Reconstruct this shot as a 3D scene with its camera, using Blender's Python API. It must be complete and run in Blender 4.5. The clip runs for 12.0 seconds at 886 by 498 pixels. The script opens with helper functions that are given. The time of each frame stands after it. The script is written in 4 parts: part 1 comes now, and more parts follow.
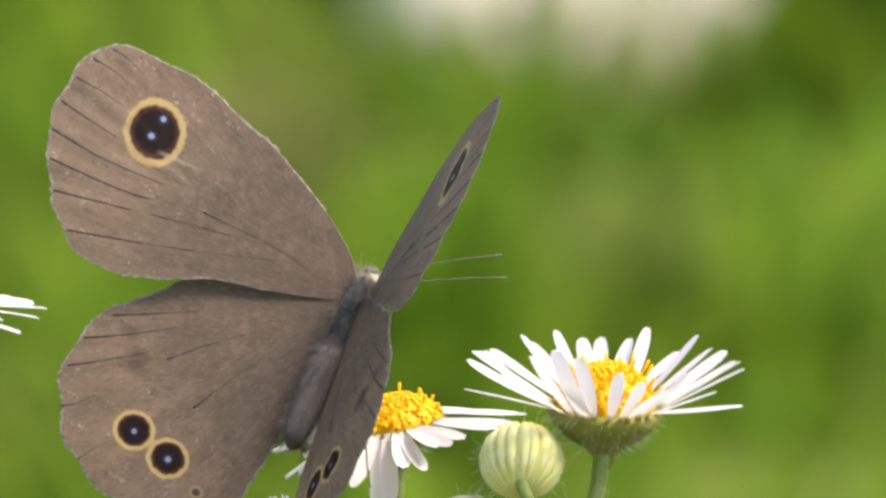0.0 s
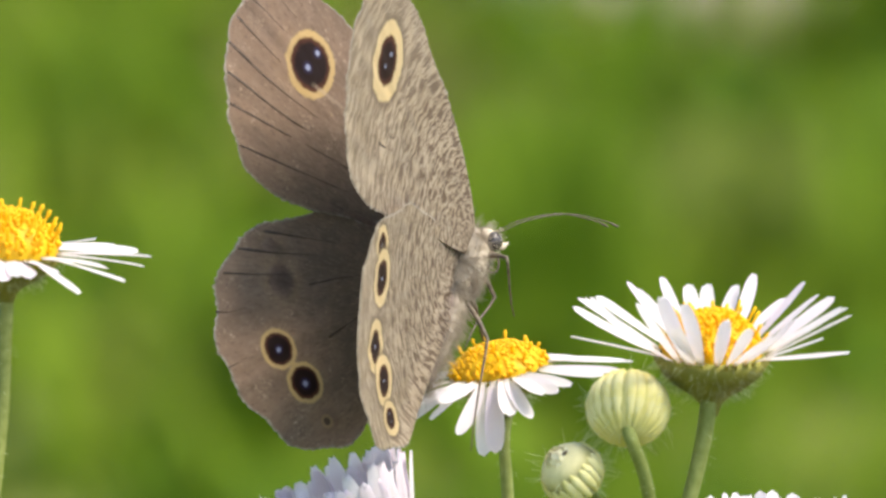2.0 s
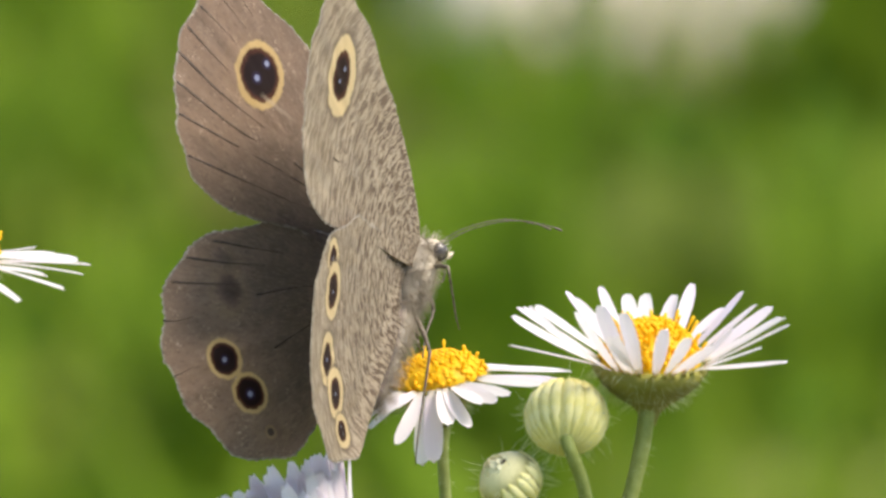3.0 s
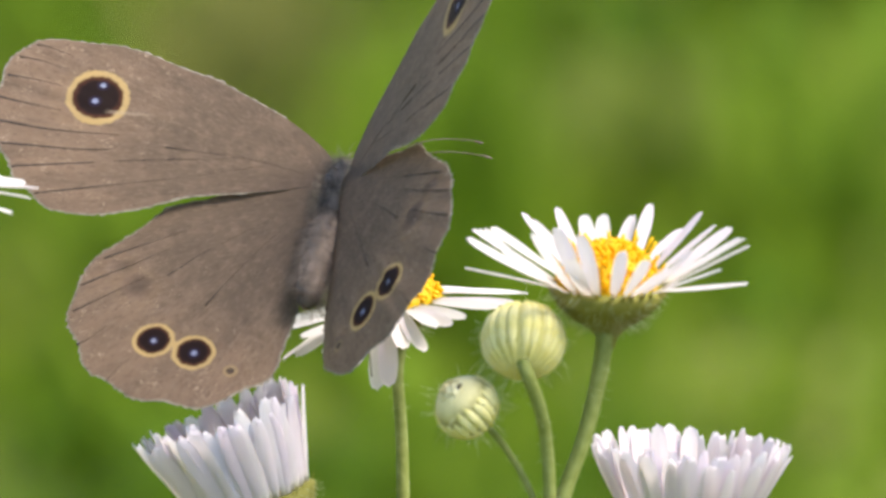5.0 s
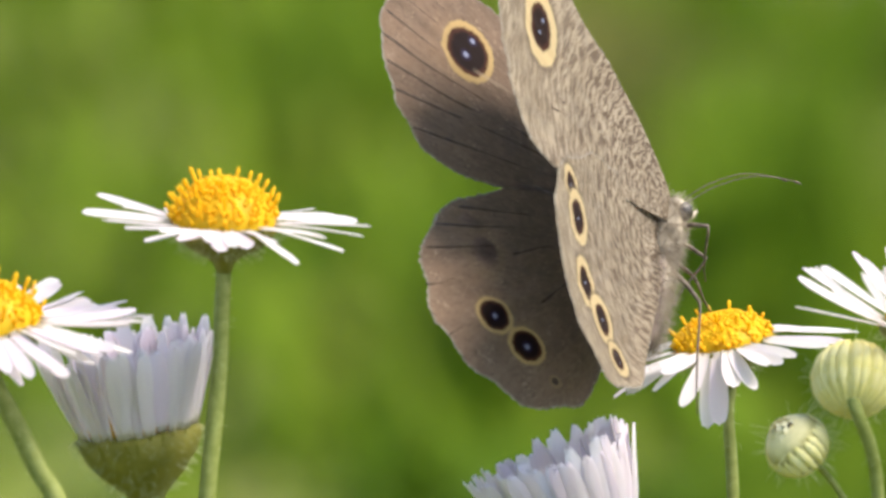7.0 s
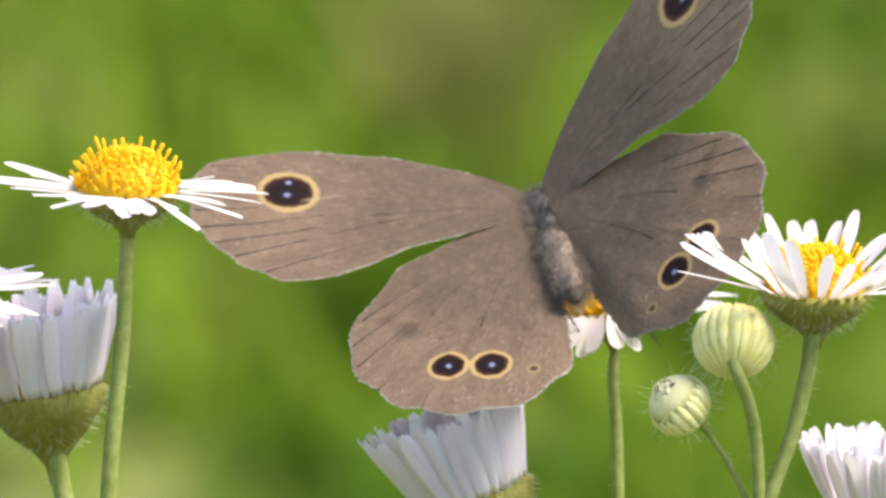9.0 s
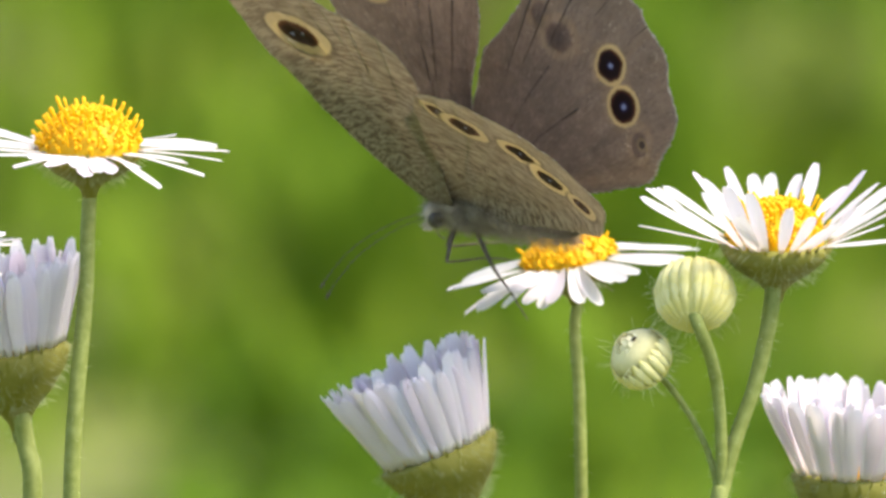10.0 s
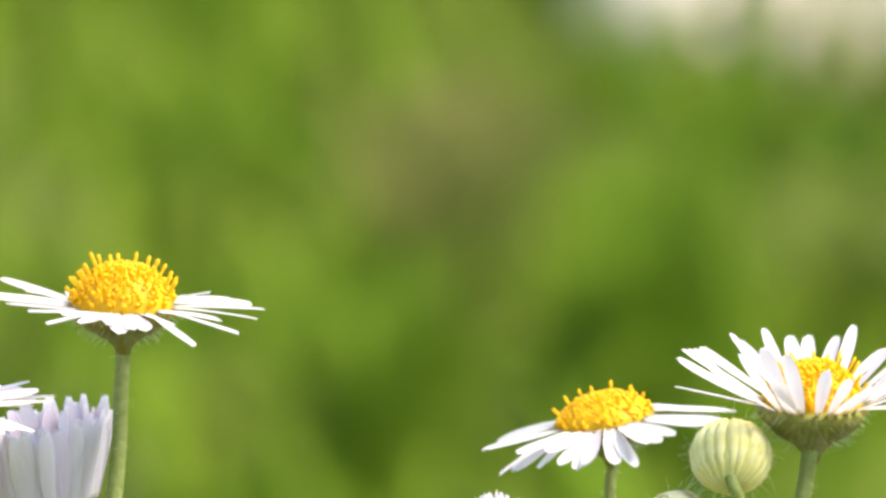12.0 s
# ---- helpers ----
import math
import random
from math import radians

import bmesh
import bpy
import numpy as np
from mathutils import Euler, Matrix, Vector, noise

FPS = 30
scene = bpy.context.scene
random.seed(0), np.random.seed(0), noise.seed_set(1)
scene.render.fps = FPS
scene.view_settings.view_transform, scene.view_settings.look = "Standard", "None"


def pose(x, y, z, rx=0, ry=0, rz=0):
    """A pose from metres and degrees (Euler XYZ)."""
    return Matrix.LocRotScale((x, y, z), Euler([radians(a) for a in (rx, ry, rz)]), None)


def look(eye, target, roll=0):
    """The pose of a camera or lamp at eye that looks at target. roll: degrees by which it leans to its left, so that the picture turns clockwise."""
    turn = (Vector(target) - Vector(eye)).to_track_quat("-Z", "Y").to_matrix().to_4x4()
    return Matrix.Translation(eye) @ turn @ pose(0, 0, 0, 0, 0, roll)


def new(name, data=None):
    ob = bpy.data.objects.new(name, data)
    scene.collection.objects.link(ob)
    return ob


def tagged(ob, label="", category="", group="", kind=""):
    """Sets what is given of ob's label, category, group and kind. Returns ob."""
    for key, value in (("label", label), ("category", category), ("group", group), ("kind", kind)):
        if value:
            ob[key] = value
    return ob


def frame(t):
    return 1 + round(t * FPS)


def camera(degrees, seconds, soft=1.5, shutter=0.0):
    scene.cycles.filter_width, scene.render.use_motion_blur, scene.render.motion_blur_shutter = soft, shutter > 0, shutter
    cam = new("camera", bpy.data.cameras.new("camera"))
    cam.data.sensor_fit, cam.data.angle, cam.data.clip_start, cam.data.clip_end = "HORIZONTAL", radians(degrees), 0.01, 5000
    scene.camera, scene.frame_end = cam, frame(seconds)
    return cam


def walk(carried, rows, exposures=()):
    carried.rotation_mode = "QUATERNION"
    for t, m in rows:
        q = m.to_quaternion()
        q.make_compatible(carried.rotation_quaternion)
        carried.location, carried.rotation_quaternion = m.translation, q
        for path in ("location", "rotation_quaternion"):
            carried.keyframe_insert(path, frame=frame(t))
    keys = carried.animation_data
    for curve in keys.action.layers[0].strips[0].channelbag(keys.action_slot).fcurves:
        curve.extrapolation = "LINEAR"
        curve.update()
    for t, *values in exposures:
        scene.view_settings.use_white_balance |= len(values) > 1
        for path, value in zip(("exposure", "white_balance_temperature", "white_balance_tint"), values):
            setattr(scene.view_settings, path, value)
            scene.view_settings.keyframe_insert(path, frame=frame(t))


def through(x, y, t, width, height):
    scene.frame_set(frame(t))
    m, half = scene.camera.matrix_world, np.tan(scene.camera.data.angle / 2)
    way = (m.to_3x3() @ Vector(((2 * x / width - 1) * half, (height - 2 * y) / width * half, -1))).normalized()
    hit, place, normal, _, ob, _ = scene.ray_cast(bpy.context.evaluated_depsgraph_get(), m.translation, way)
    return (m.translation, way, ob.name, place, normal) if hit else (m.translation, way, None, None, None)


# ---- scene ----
# ---- the chart: a plane square to the view through the flower heads, 0.0345 mm a unit ----
UNIT = 0.0345e-3
PITCH = radians(8)
CENTRE = Vector((0, 0, 0.62))
RIGHT = Vector((1, 0, 0))
AHEAD = Vector((0, math.cos(PITCH), -math.sin(PITCH)))
UP = Vector((0, math.sin(PITCH), math.cos(PITCH)))
REACH = 1.2
MM = 0.001


def at(u, v, depth=0.0):
    """A place on the chart, depth millimetres behind it."""
    return CENTRE + RIGHT * ((u - 784) * UNIT) + UP * ((441 - v) * UNIT) + AHEAD * (depth * MM)


# ---- camera ----
cam = camera(2 * math.degrees(math.atan(784 * UNIT / REACH)), 12.0, soft=2.8)
cam.data.dof.use_dof = True
cam.data.dof.focus_distance = 1.228
cam.data.dof.aperture_fstop = 128.0
cam.data.dof.aperture_blades = 0

VIEW = [  # seconds, aim across and down on the chart, nearness, roll
    (0.0, 799.6, 151.5, 0.9756, 0.46),
    (0.5, 765.7, 106.5, 0.9730, -1.00),
    (1.0, 668.3, 139.0, 0.9692, 1.44),
    (1.5, 603.6, 268.8, 0.9651, 0.53),
    (2.0, 609.1, 248.7, 0.9789, 0.27),
    (2.5, 666.1, 178.5, 0.9598, 0.98),
    (3.0, 719.6, 230.7, 0.9774, 0.40),
    (3.2, 714.3, 307.1, 0.9693, 0.37),
    (4.8, 775.0, 327.3, 0.9826, 1.18),
    (5.0, 801.9, 371.6, 0.9931, 0.14),
    (5.5, 784.0, 441.0, 1.0000, 0.00),
    (6.0, 631.1, 343.0, 0.9956, -0.00),
    (6.1, 585.0, 282.6, 0.9899, -0.90),
    (6.5, 326.5, 151.4, 0.9995, 0.56),
    (7.0, 211.2, 305.0, 0.9912, 0.10),
    (7.1, 231.1, 323.9, 0.9814, 0.75),
    (7.5, 314.8, 356.5, 0.9825, -0.12),
    (7.7, 338.1, 355.7, 0.9663, 0.88),
    (9.3, 416.5, 377.5, 0.9549, -0.11),
    (9.5, 427.3, 406.7, 0.9623, -0.42),
    (9.7, 446.9, 432.9, 0.9581, -0.89),
    (10.0, 477.4, 447.7, 0.9524, -0.28),
    (10.5, 541.7, 391.4, 0.9500, -0.10),
    (10.6, 540.3, 373.2, 0.9424, -0.49),
    (10.8, 510.6, 343.4, 0.9593, 0.83),
    (11.0, 482.1, 320.4, 0.9594, 0.71),
    (11.1, 465.2, 294.1, 0.9549, 0.43),
    (11.3, 440.8, 243.1, 0.9497, 0.27),
    (11.5, 404.9, 188.7, 0.9507, 0.06),
    (11.6, 387.2, 171.9, 0.9558, 0.31),
    (11.7, 381.8, 155.0, 0.9557, 0.17),
    (11.8, 382.9, 149.6, 0.9550, 0.29),
    (11.9, 393.9, 147.1, 0.9547, 0.09),
    (12.0, 411.6, 152.4, 0.9573, 0.10),
]
SWAY = {2.5: 1.8, 3.0: 3.0, 3.2: 3.0, 4.8: 1.0}   # seconds: millimetres that the holder sinks
walk(cam, [(t, look(CENTRE - AHEAD * (REACH / s) - UP * (SWAY.get(t, 0) * MM), at(u, v), roll)) for t, u, v, s, roll in VIEW],
     exposures=[(0.0, 1.23, 6800, 10), (1.0, 1.28, 6800, 10), (1.5, 1.24, 6800, 10), (2.5, 1.09, 6800, 10), (3.2, 1.05, 6800, 10), (5.0, 1.17, 6800, 10), (5.5, 1.18, 6800, 10), (6.5, 1.07, 6800, 10), (7.0, 1.06, 6800, 10), (7.7, 1.18, 6800, 10), (9.5, 1.31, 6800, 10), (11.0, 1.38, 6800, 10), (12.0, 1.38, 6800, 10)])

# ---- daylight ----
SUN_EL, SUN_AZ = radians(55), radians(108)   # height; bearing from north (+y) over east (+x)
world = bpy.data.worlds.new("sky")
scene.world = world
world.use_nodes = True
wn = world.node_tree.nodes
sky = wn.new("ShaderNodeTexSky")
sky.sky_type, sky.sun_disc = "NISHITA", False
sky.sun_elevation, sky.sun_rotation = SUN_EL, SUN_AZ
wn["Background"].inputs["Strength"].default_value = 0.15
world.node_tree.links.new(sky.outputs[0], wn["Background"].inputs["Color"])
sun = new("sun", bpy.data.lights.new("sun", "SUN"))
sun.data.energy, sun.data.angle, sun.data.color = 3.4, radians(24), (1.0, 0.93, 0.80)
sun_from = Vector((math.sin(SUN_AZ) * math.cos(SUN_EL), math.cos(SUN_AZ) * math.cos(SUN_EL), math.sin(SUN_EL)))
sun.matrix_world = look(sun_from * 20, (0, 0, 0))


# ---- materials ----
class Nodes:
    """Short hand for building a node material."""

    def __init__(self, name):
        self.mat = bpy.data.materials.new(name)
        self.mat.use_nodes = True
        self.tree = self.mat.node_tree
        self.bsdf = self.tree.nodes["Principled BSDF"]
        self.out = self.tree.nodes["Material Output"]
        self.coord = self.tree.nodes.new("ShaderNodeTexCoord")

    def link(self, a, b):
        self.tree.links.new(a, b)

    def put(self, socket, value):
        if isinstance(value, bpy.types.NodeSocket):
            self.link(value, socket)
        elif isinstance(value, tuple) and len(value) == 3 and socket.type == "RGBA":
            socket.default_value = (*value, 1)
        else:
            socket.default_value = value

    def local(self, scale=1000.0):
        n = self.tree.nodes.new("ShaderNodeMapping")
        n.inputs["Scale"].default_value = (scale, scale, scale)
        self.link(self.coord.outputs["Object"], n.inputs["Vector"])
        return n.outputs[0]

    def math(self, op, a, b=0.0, c=0.0):
        n = self.tree.nodes.new("ShaderNodeMath")
        n.operation = op
        for i, v in enumerate((a, b, c)):
            self.put(n.inputs[i], v)
        return n.outputs[0]

    def noise(self, vector, scale, detail=3.0, rough=0.6):
        n = self.tree.nodes.new("ShaderNodeTexNoise")
        self.link(vector, n.inputs["Vector"])
        n.inputs["Scale"].default_value, n.inputs["Detail"].default_value, n.inputs["Roughness"].default_value = scale, detail, rough
        return n.outputs["Fac"]

    def mix(self, fac, a, b, how="MIX"):
        n = self.tree.nodes.new("ShaderNodeMix")
        n.data_type, n.blend_type = "RGBA", how
        self.put(n.inputs["Factor"], fac)
        self.put(n.inputs[6], a)
        self.put(n.inputs[7], b)
        return n.outputs[2]

    def step(self, value, low, high, to0=0.0, to1=1.0):
        n = self.tree.nodes.new("ShaderNodeMapRange")
        n.interpolation_type = "SMOOTHSTEP"
        self.put(n.inputs["Value"], value)
        for key, v in (("From Min", low), ("From Max", high), ("To Min", to0), ("To Max", to1)):
            n.inputs[key].default_value = v
        return n.outputs[0]

    def xyz(self, vector):
        n = self.tree.nodes.new("ShaderNodeSeparateXYZ")
        self.link(vector, n.inputs[0])
        return n.outputs

    def vec(self, x, y, z):
        n = self.tree.nodes.new("ShaderNodeCombineXYZ")
        for i, v in enumerate((x, y, z)):
            self.put(n.inputs[i], v)
        return n.outputs[0]

    def chance(self):
        return self.tree.nodes.new("ShaderNodeObjectInfo").outputs["Random"]

    def island(self):
        return self.tree.nodes.new("ShaderNodeNewGeometry").outputs["Random Per Island"]

    def bump(self, height, strength=0.3, distance=0.0001):
        n = self.tree.nodes.new("ShaderNodeBump")
        n.inputs["Strength"].default_value, n.inputs["Distance"].default_value = strength, distance
        self.link(height, n.inputs["Height"])
        self.link(n.outputs[0], self.bsdf.inputs["Normal"])

    def finish(self, colour, rough=0.7, through=0.0, through_tint=None, spec=0.3):
        self.put(self.bsdf.inputs["Base Color"], colour)
        self.put(self.bsdf.inputs["Roughness"], rough)
        self.bsdf.inputs["Specular IOR Level"].default_value = spec
        if through:
            t = self.tree.nodes.new("ShaderNodeBsdfTranslucent")
            self.put(t.inputs["Color"], through_tint if through_tint else colour)
            m = self.tree.nodes.new("ShaderNodeMixShader")
            m.inputs[0].default_value = through
            self.link(self.bsdf.outputs[0], m.inputs[1])
            self.link(t.outputs[0], m.inputs[2])
            self.link(m.outputs[0], self.out.inputs["Surface"])
        return self.mat


def petal_material():
    """White ray petal with a faint lilac flush and fine lengthwise lines."""
    n = Nodes("white petal")
    v = n.local()
    x, y, z = n.xyz(v)
    lines = n.noise(n.vec(n.math("MULTIPLY", x, 0.35), n.math("MULTIPLY", y, 7.0), 0.0), 1.0, 2.0)
    c = n.mix(n.step(lines, 0.35, 0.7), (0.76, 0.72, 0.76), (0.84, 0.82, 0.82))
    c = n.mix(n.math("MULTIPLY", n.step(n.chance(), 0.35, 1.0), 0.7), c, (0.76, 0.65, 0.78))
    c = n.mix(n.step(x, 1.0, 0.0, 0.0, 0.5), c, (0.82, 0.80, 0.52))
    n.bump(lines, 0.3, 0.00006)
    return n.finish(c, 0.5, 0.60, (0.95, 0.91, 0.93))


def disc_material():
    n = Nodes("yellow disc floret")
    v = n.local()
    c = n.mix(n.step(n.noise(v, 2.0), 0.3, 0.7), (0.90, 0.55, 0.012), (0.94, 0.68, 0.03))
    c = n.mix(n.math("MULTIPLY", n.island(), 0.5), c, (0.90, 0.58, 0.02))
    return n.finish(c, 0.5, 0.5, (0.97, 0.66, 0.02))


def green_material(name, dark, light, rough=0.6, scale=1.2, through=0.12):
    n = Nodes(name)
    v = n.local()
    c = n.mix(n.step(n.noise(v, scale, 4.0), 0.3, 0.72), dark, light)
    c = n.mix(n.math("MULTIPLY", n.noise(v, scale * 6), 0.35), c, dark)
    n.bump(n.noise(v, scale * 5), 0.4, 0.0001)
    return n.finish(c, rough, through)


def plain_material(name, a, b, scale, rough=0.6, through=0.0, spec=0.3):
    n = Nodes(name)
    v = n.local()
    c = n.mix(n.step(n.noise(v, scale, 4.0), 0.3, 0.7), a, b)
    n.bump(n.noise(v, scale * 3), 0.35, 0.0001)
    return n.finish(c, rough, through, spec=spec)


PETAL = petal_material()
DISC = disc_material()
BRACT = green_material("green bracts", (0.225, 0.212, 0.036), (0.30, 0.28, 0.062), through=0.3)
BUD = green_material("yellow green bract", (0.82, 0.74, 0.26), (0.93, 0.87, 0.50), scale=0.8, through=0.3)
BUD_CORE = green_material("olive bud core", (0.70, 0.64, 0.22), (0.80, 0.74, 0.33), scale=0.8, through=0.3)


def opening_bud_material():
    """Olive bracts at the foot, creamy white petal tips pressing out above."""
    n = Nodes("opening bud")
    v = n.local()
    x, y, z = n.xyz(v)
    c = n.mix(n.step(n.noise(v, 1.1, 4.0), 0.3, 0.7), (0.30, 0.27, 0.09), (0.46, 0.42, 0.16))
    c = n.mix(n.step(n.math("ADD", z, n.noise(v, 1.6)), 0.7, 1.9), c, (0.76, 0.68, 0.36))
    n.bump(n.noise(v, 5.0), 0.4, 0.0001)
    return n.finish(c, 0.6, 0.12)


OPENING_BUD = opening_bud_material()
WITHERED = plain_material("dark withered petal", (0.05, 0.036, 0.026), (0.12, 0.09, 0.06), 4.0, 0.7)
TIP = plain_material("creamy petal tip", (0.78, 0.72, 0.44), (0.86, 0.82, 0.60), 1.5, 0.5, 0.3)
STEM = green_material("green stem", (0.20, 0.235, 0.052), (0.31, 0.345, 0.11), through=0.2)
HAIR = plain_material("pale plant hair", (0.55, 0.58, 0.38), (0.7, 0.7, 0.5), 2.0, 0.5, 0.4)


# ---- mesh helpers ----
def part(name, bm, material, parent=None, label="", smooth=True):
    me = bpy.data.meshes.new(name)
    bm.to_mesh(me)
    bm.free()
    for m in (material if isinstance(material, (list, tuple)) else [material]):
        me.materials.append(m)
    if smooth:
        for p in me.polygons:
            p.use_smooth = True
    ob = new(name, me)
    ob.parent = parent
    return tagged(ob, label)


def ring_skin(bm, rings, close_start=True, close_end=True):
    """Joins rings of vertices (each a list of places) into a skin."""
    made = [[bm.verts.new(p) for p in ring] for ring in rings]
    for a, b in zip(made, made[1:]):
        for i in range(len(a)):
            j = (i + 1) % len(a)
            bm.faces.new((a[i], a[j], b[j], b[i]))
    if close_start:
        bm.faces.new(made[0][::-1])
    if close_end:
        bm.faces.new(made[-1])
    return made


def spline(points, steps):
    """A smooth curve through the points."""
    pts = [Vector(p) for p in points]
    pts = [2 * pts[0] - pts[1]] + pts + [2 * pts[-1] - pts[-2]]
    out = []
    for i in range(1, len(pts) - 2):
        a, b, c, d = pts[i - 1:i + 3]
        for k in range(steps):
            t = k / steps
            out.append(0.5 * (2 * b + (c - a) * t + (2 * a - 5 * b + 4 * c - d) * t * t + (3 * b - a - 3 * c + d) * t ** 3))
    return out + [pts[-2]]


def tube(bm, path, radii, sides=8):
    rings = []
    side = None
    for i, p in enumerate(path):
        d = (path[min(i + 1, len(path) - 1)] - path[max(i - 1, 0)]).normalized()
        if side is None:
            side = d.orthogonal().normalized()
        side = (side - d * side.dot(d)).normalized()
        other = d.cross(side)
        f = i / (len(path) - 1) * (len(radii) - 1)
        k = min(int(f), len(radii) - 2)
        r = radii[k] + (radii[k + 1] - radii[k]) * (f - k)
        rings.append([p + (side * math.cos(a) + other * math.sin(a)) * r for a in (math.tau * j / sides for j in range(sides))])
    ring_skin(bm, rings)


def turned(bm, profile, sides=24):
    """A body turned about z from pairs of radius and height."""
    ring_skin(bm, [[Vector((r * math.cos(a), r * math.sin(a), z)) for a in (math.tau * j / sides for j in range(sides))] for r, z in profile])


def ellipsoid(bm, centre, size, seg=20, rings=12):
    m = Matrix.Translation(centre) @ Matrix.Diagonal((*size, 1))
    bmesh.ops.create_uvsphere(bm, u_segments=seg, v_segments=rings, radius=1.0, matrix=m)


def hair_mesh(spots, rng, length, width, droop=0.3):
    """Fine tapering hairs that grow from pairs of place and direction."""
    bm = bmesh.new()
    for p, d in spots:
        d = (d + Vector((rng.uniform(-1, 1), rng.uniform(-1, 1), rng.uniform(-1, 1) - droop)) * 0.45).normalized()
        l = length * rng.uniform(0.5, 1.3)
        s = d.orthogonal().normalized()
        o = d.cross(s)
        base = [bm.verts.new(p + (s * math.cos(a) + o * math.sin(a)) * width) for a in (0, 2.1, 4.2)]
        mid = [bm.verts.new(p + d * l * 0.6 + (s * math.cos(a) + o * math.sin(a)) * width * 0.7) for a in (0, 2.1, 4.2)]
        tip = bm.verts.new(p + d * l + Vector((rng.uniform(-1, 1), rng.uniform(-1, 1), rng.uniform(-1, 0.5))) * l * 0.15)
        for i in range(3):
            j = (i + 1) % 3
            bm.faces.new((base[i], base[j], mid[j], mid[i]))
            bm.faces.new((mid[i], mid[j], tip))
    return bm


# ---- fleabane heads ----
def petal_mesh(name, length, width, curl, notch, rng):
    """A narrow ray petal along +x with a lens-shaped section and a blunt, toothed tip."""
    bm = bmesh.new()
    stations = (0.0, 0.12, 0.3, 0.5, 0.7, 0.86, 0.96, 1.0)
    widths = (0.42, 0.58, 0.80, 0.96, 1.0, 0.88, 0.62, 0.30)
    rings = []
    twist = rng.uniform(-0.25, 0.25)
    bend = rng.uniform(-0.06, 0.06)
    for t, w in zip(stations, widths):
        x = length * t
        z = curl * length * t * t
        y0 = bend * length * t * t
        h = width * w / 2
        a = twist * t
        ring = []
        for yy, zz in ((-h, 0.07 * width), (-h * 0.5, 0.03 * width), (0, 0.045 * width), (h * 0.5, 0.03 * width), (h, 0.07 * width), (0, -0.03 * width)):
            ring.append(Vector((x + (notch * width * abs(yy) / max(h, 1e-9) if t == 1.0 else 0), y0 + yy * math.cos(a) - zz * math.sin(a), z + zz * math.cos(a) + yy * math.sin(a))))
        rings.append(ring)
    made = ring_skin(bm, rings)
    for a, b in zip(made, made[1:]):
        for k in (0, 4):
            bm.edges.get((a[k], b[k])).smooth = False
    me = bpy.data.meshes.new(name)
    bm.to_mesh(me)
    bm.free()
    me.materials.append(PETAL)
    for p in me.polygons:
        p.use_smooth = True
    return me


def disc_mesh(radius, height, rng, count=330, spikes=30, open_share=0.6):
    """A dome packed with small tubular florets, the outer ones open and taller."""
    bm = bmesh.new()
    turned(bm, [(radius * 0.9, -0.25 * height), (radius, 0.0), (radius * 0.93, height * 0.32), (radius * 0.75, height * 0.62), (radius * 0.45, height * 0.82), (radius * 0.1, height * 0.88)], 20)
    for k in range(count):
        f = math.sqrt((k + 0.5) / count)
        a = k * 2.39996 + rng.uniform(-0.1, 0.1)
        r = radius * 0.98 * f
        z = height * (0.86 - 0.72 * f ** 2.6)
        d = Vector((math.cos(a) * f * 0.75, math.sin(a) * f * 0.75, 1.0)).normalized()
        p = Vector((math.cos(a) * r, math.sin(a) * r, z))
        w = radius * 0.046 * rng.uniform(0.8, 1.2)
        l = height * rng.uniform(0.09, 0.15)
        if f > 0.45 and k % max(1, int(count / max(spikes, 1) * open_share)) == 0:
            l *= 3.1
            w *= 0.75
        s = d.orthogonal().normalized()
        o = d.cross(s)
        rings = []
        for h, ww in ((-0.4, 0.8), (0.45, 0.75), (0.8, 1.15), (1.0, 0.8)):
            rings.append([p + d * l * h + (s * math.cos(b) + o * math.sin(b)) * w * ww for b in (math.tau * j / 5 for j in range(5))])
        ring_skin(bm, rings, False, True)
    return bm


def ray_pose(radius, bearing, rise, roll=0.0):
    """A ray petal on the edge of its disc."""
    return Matrix.Rotation(radians(bearing), 4, "Z") @ Matrix.Translation((radius * 0.93, 0, radius * 0.03)) @ Matrix.Rotation(-radians(rise), 4, "Y") @ Matrix.Rotation(roll, 4, "X")


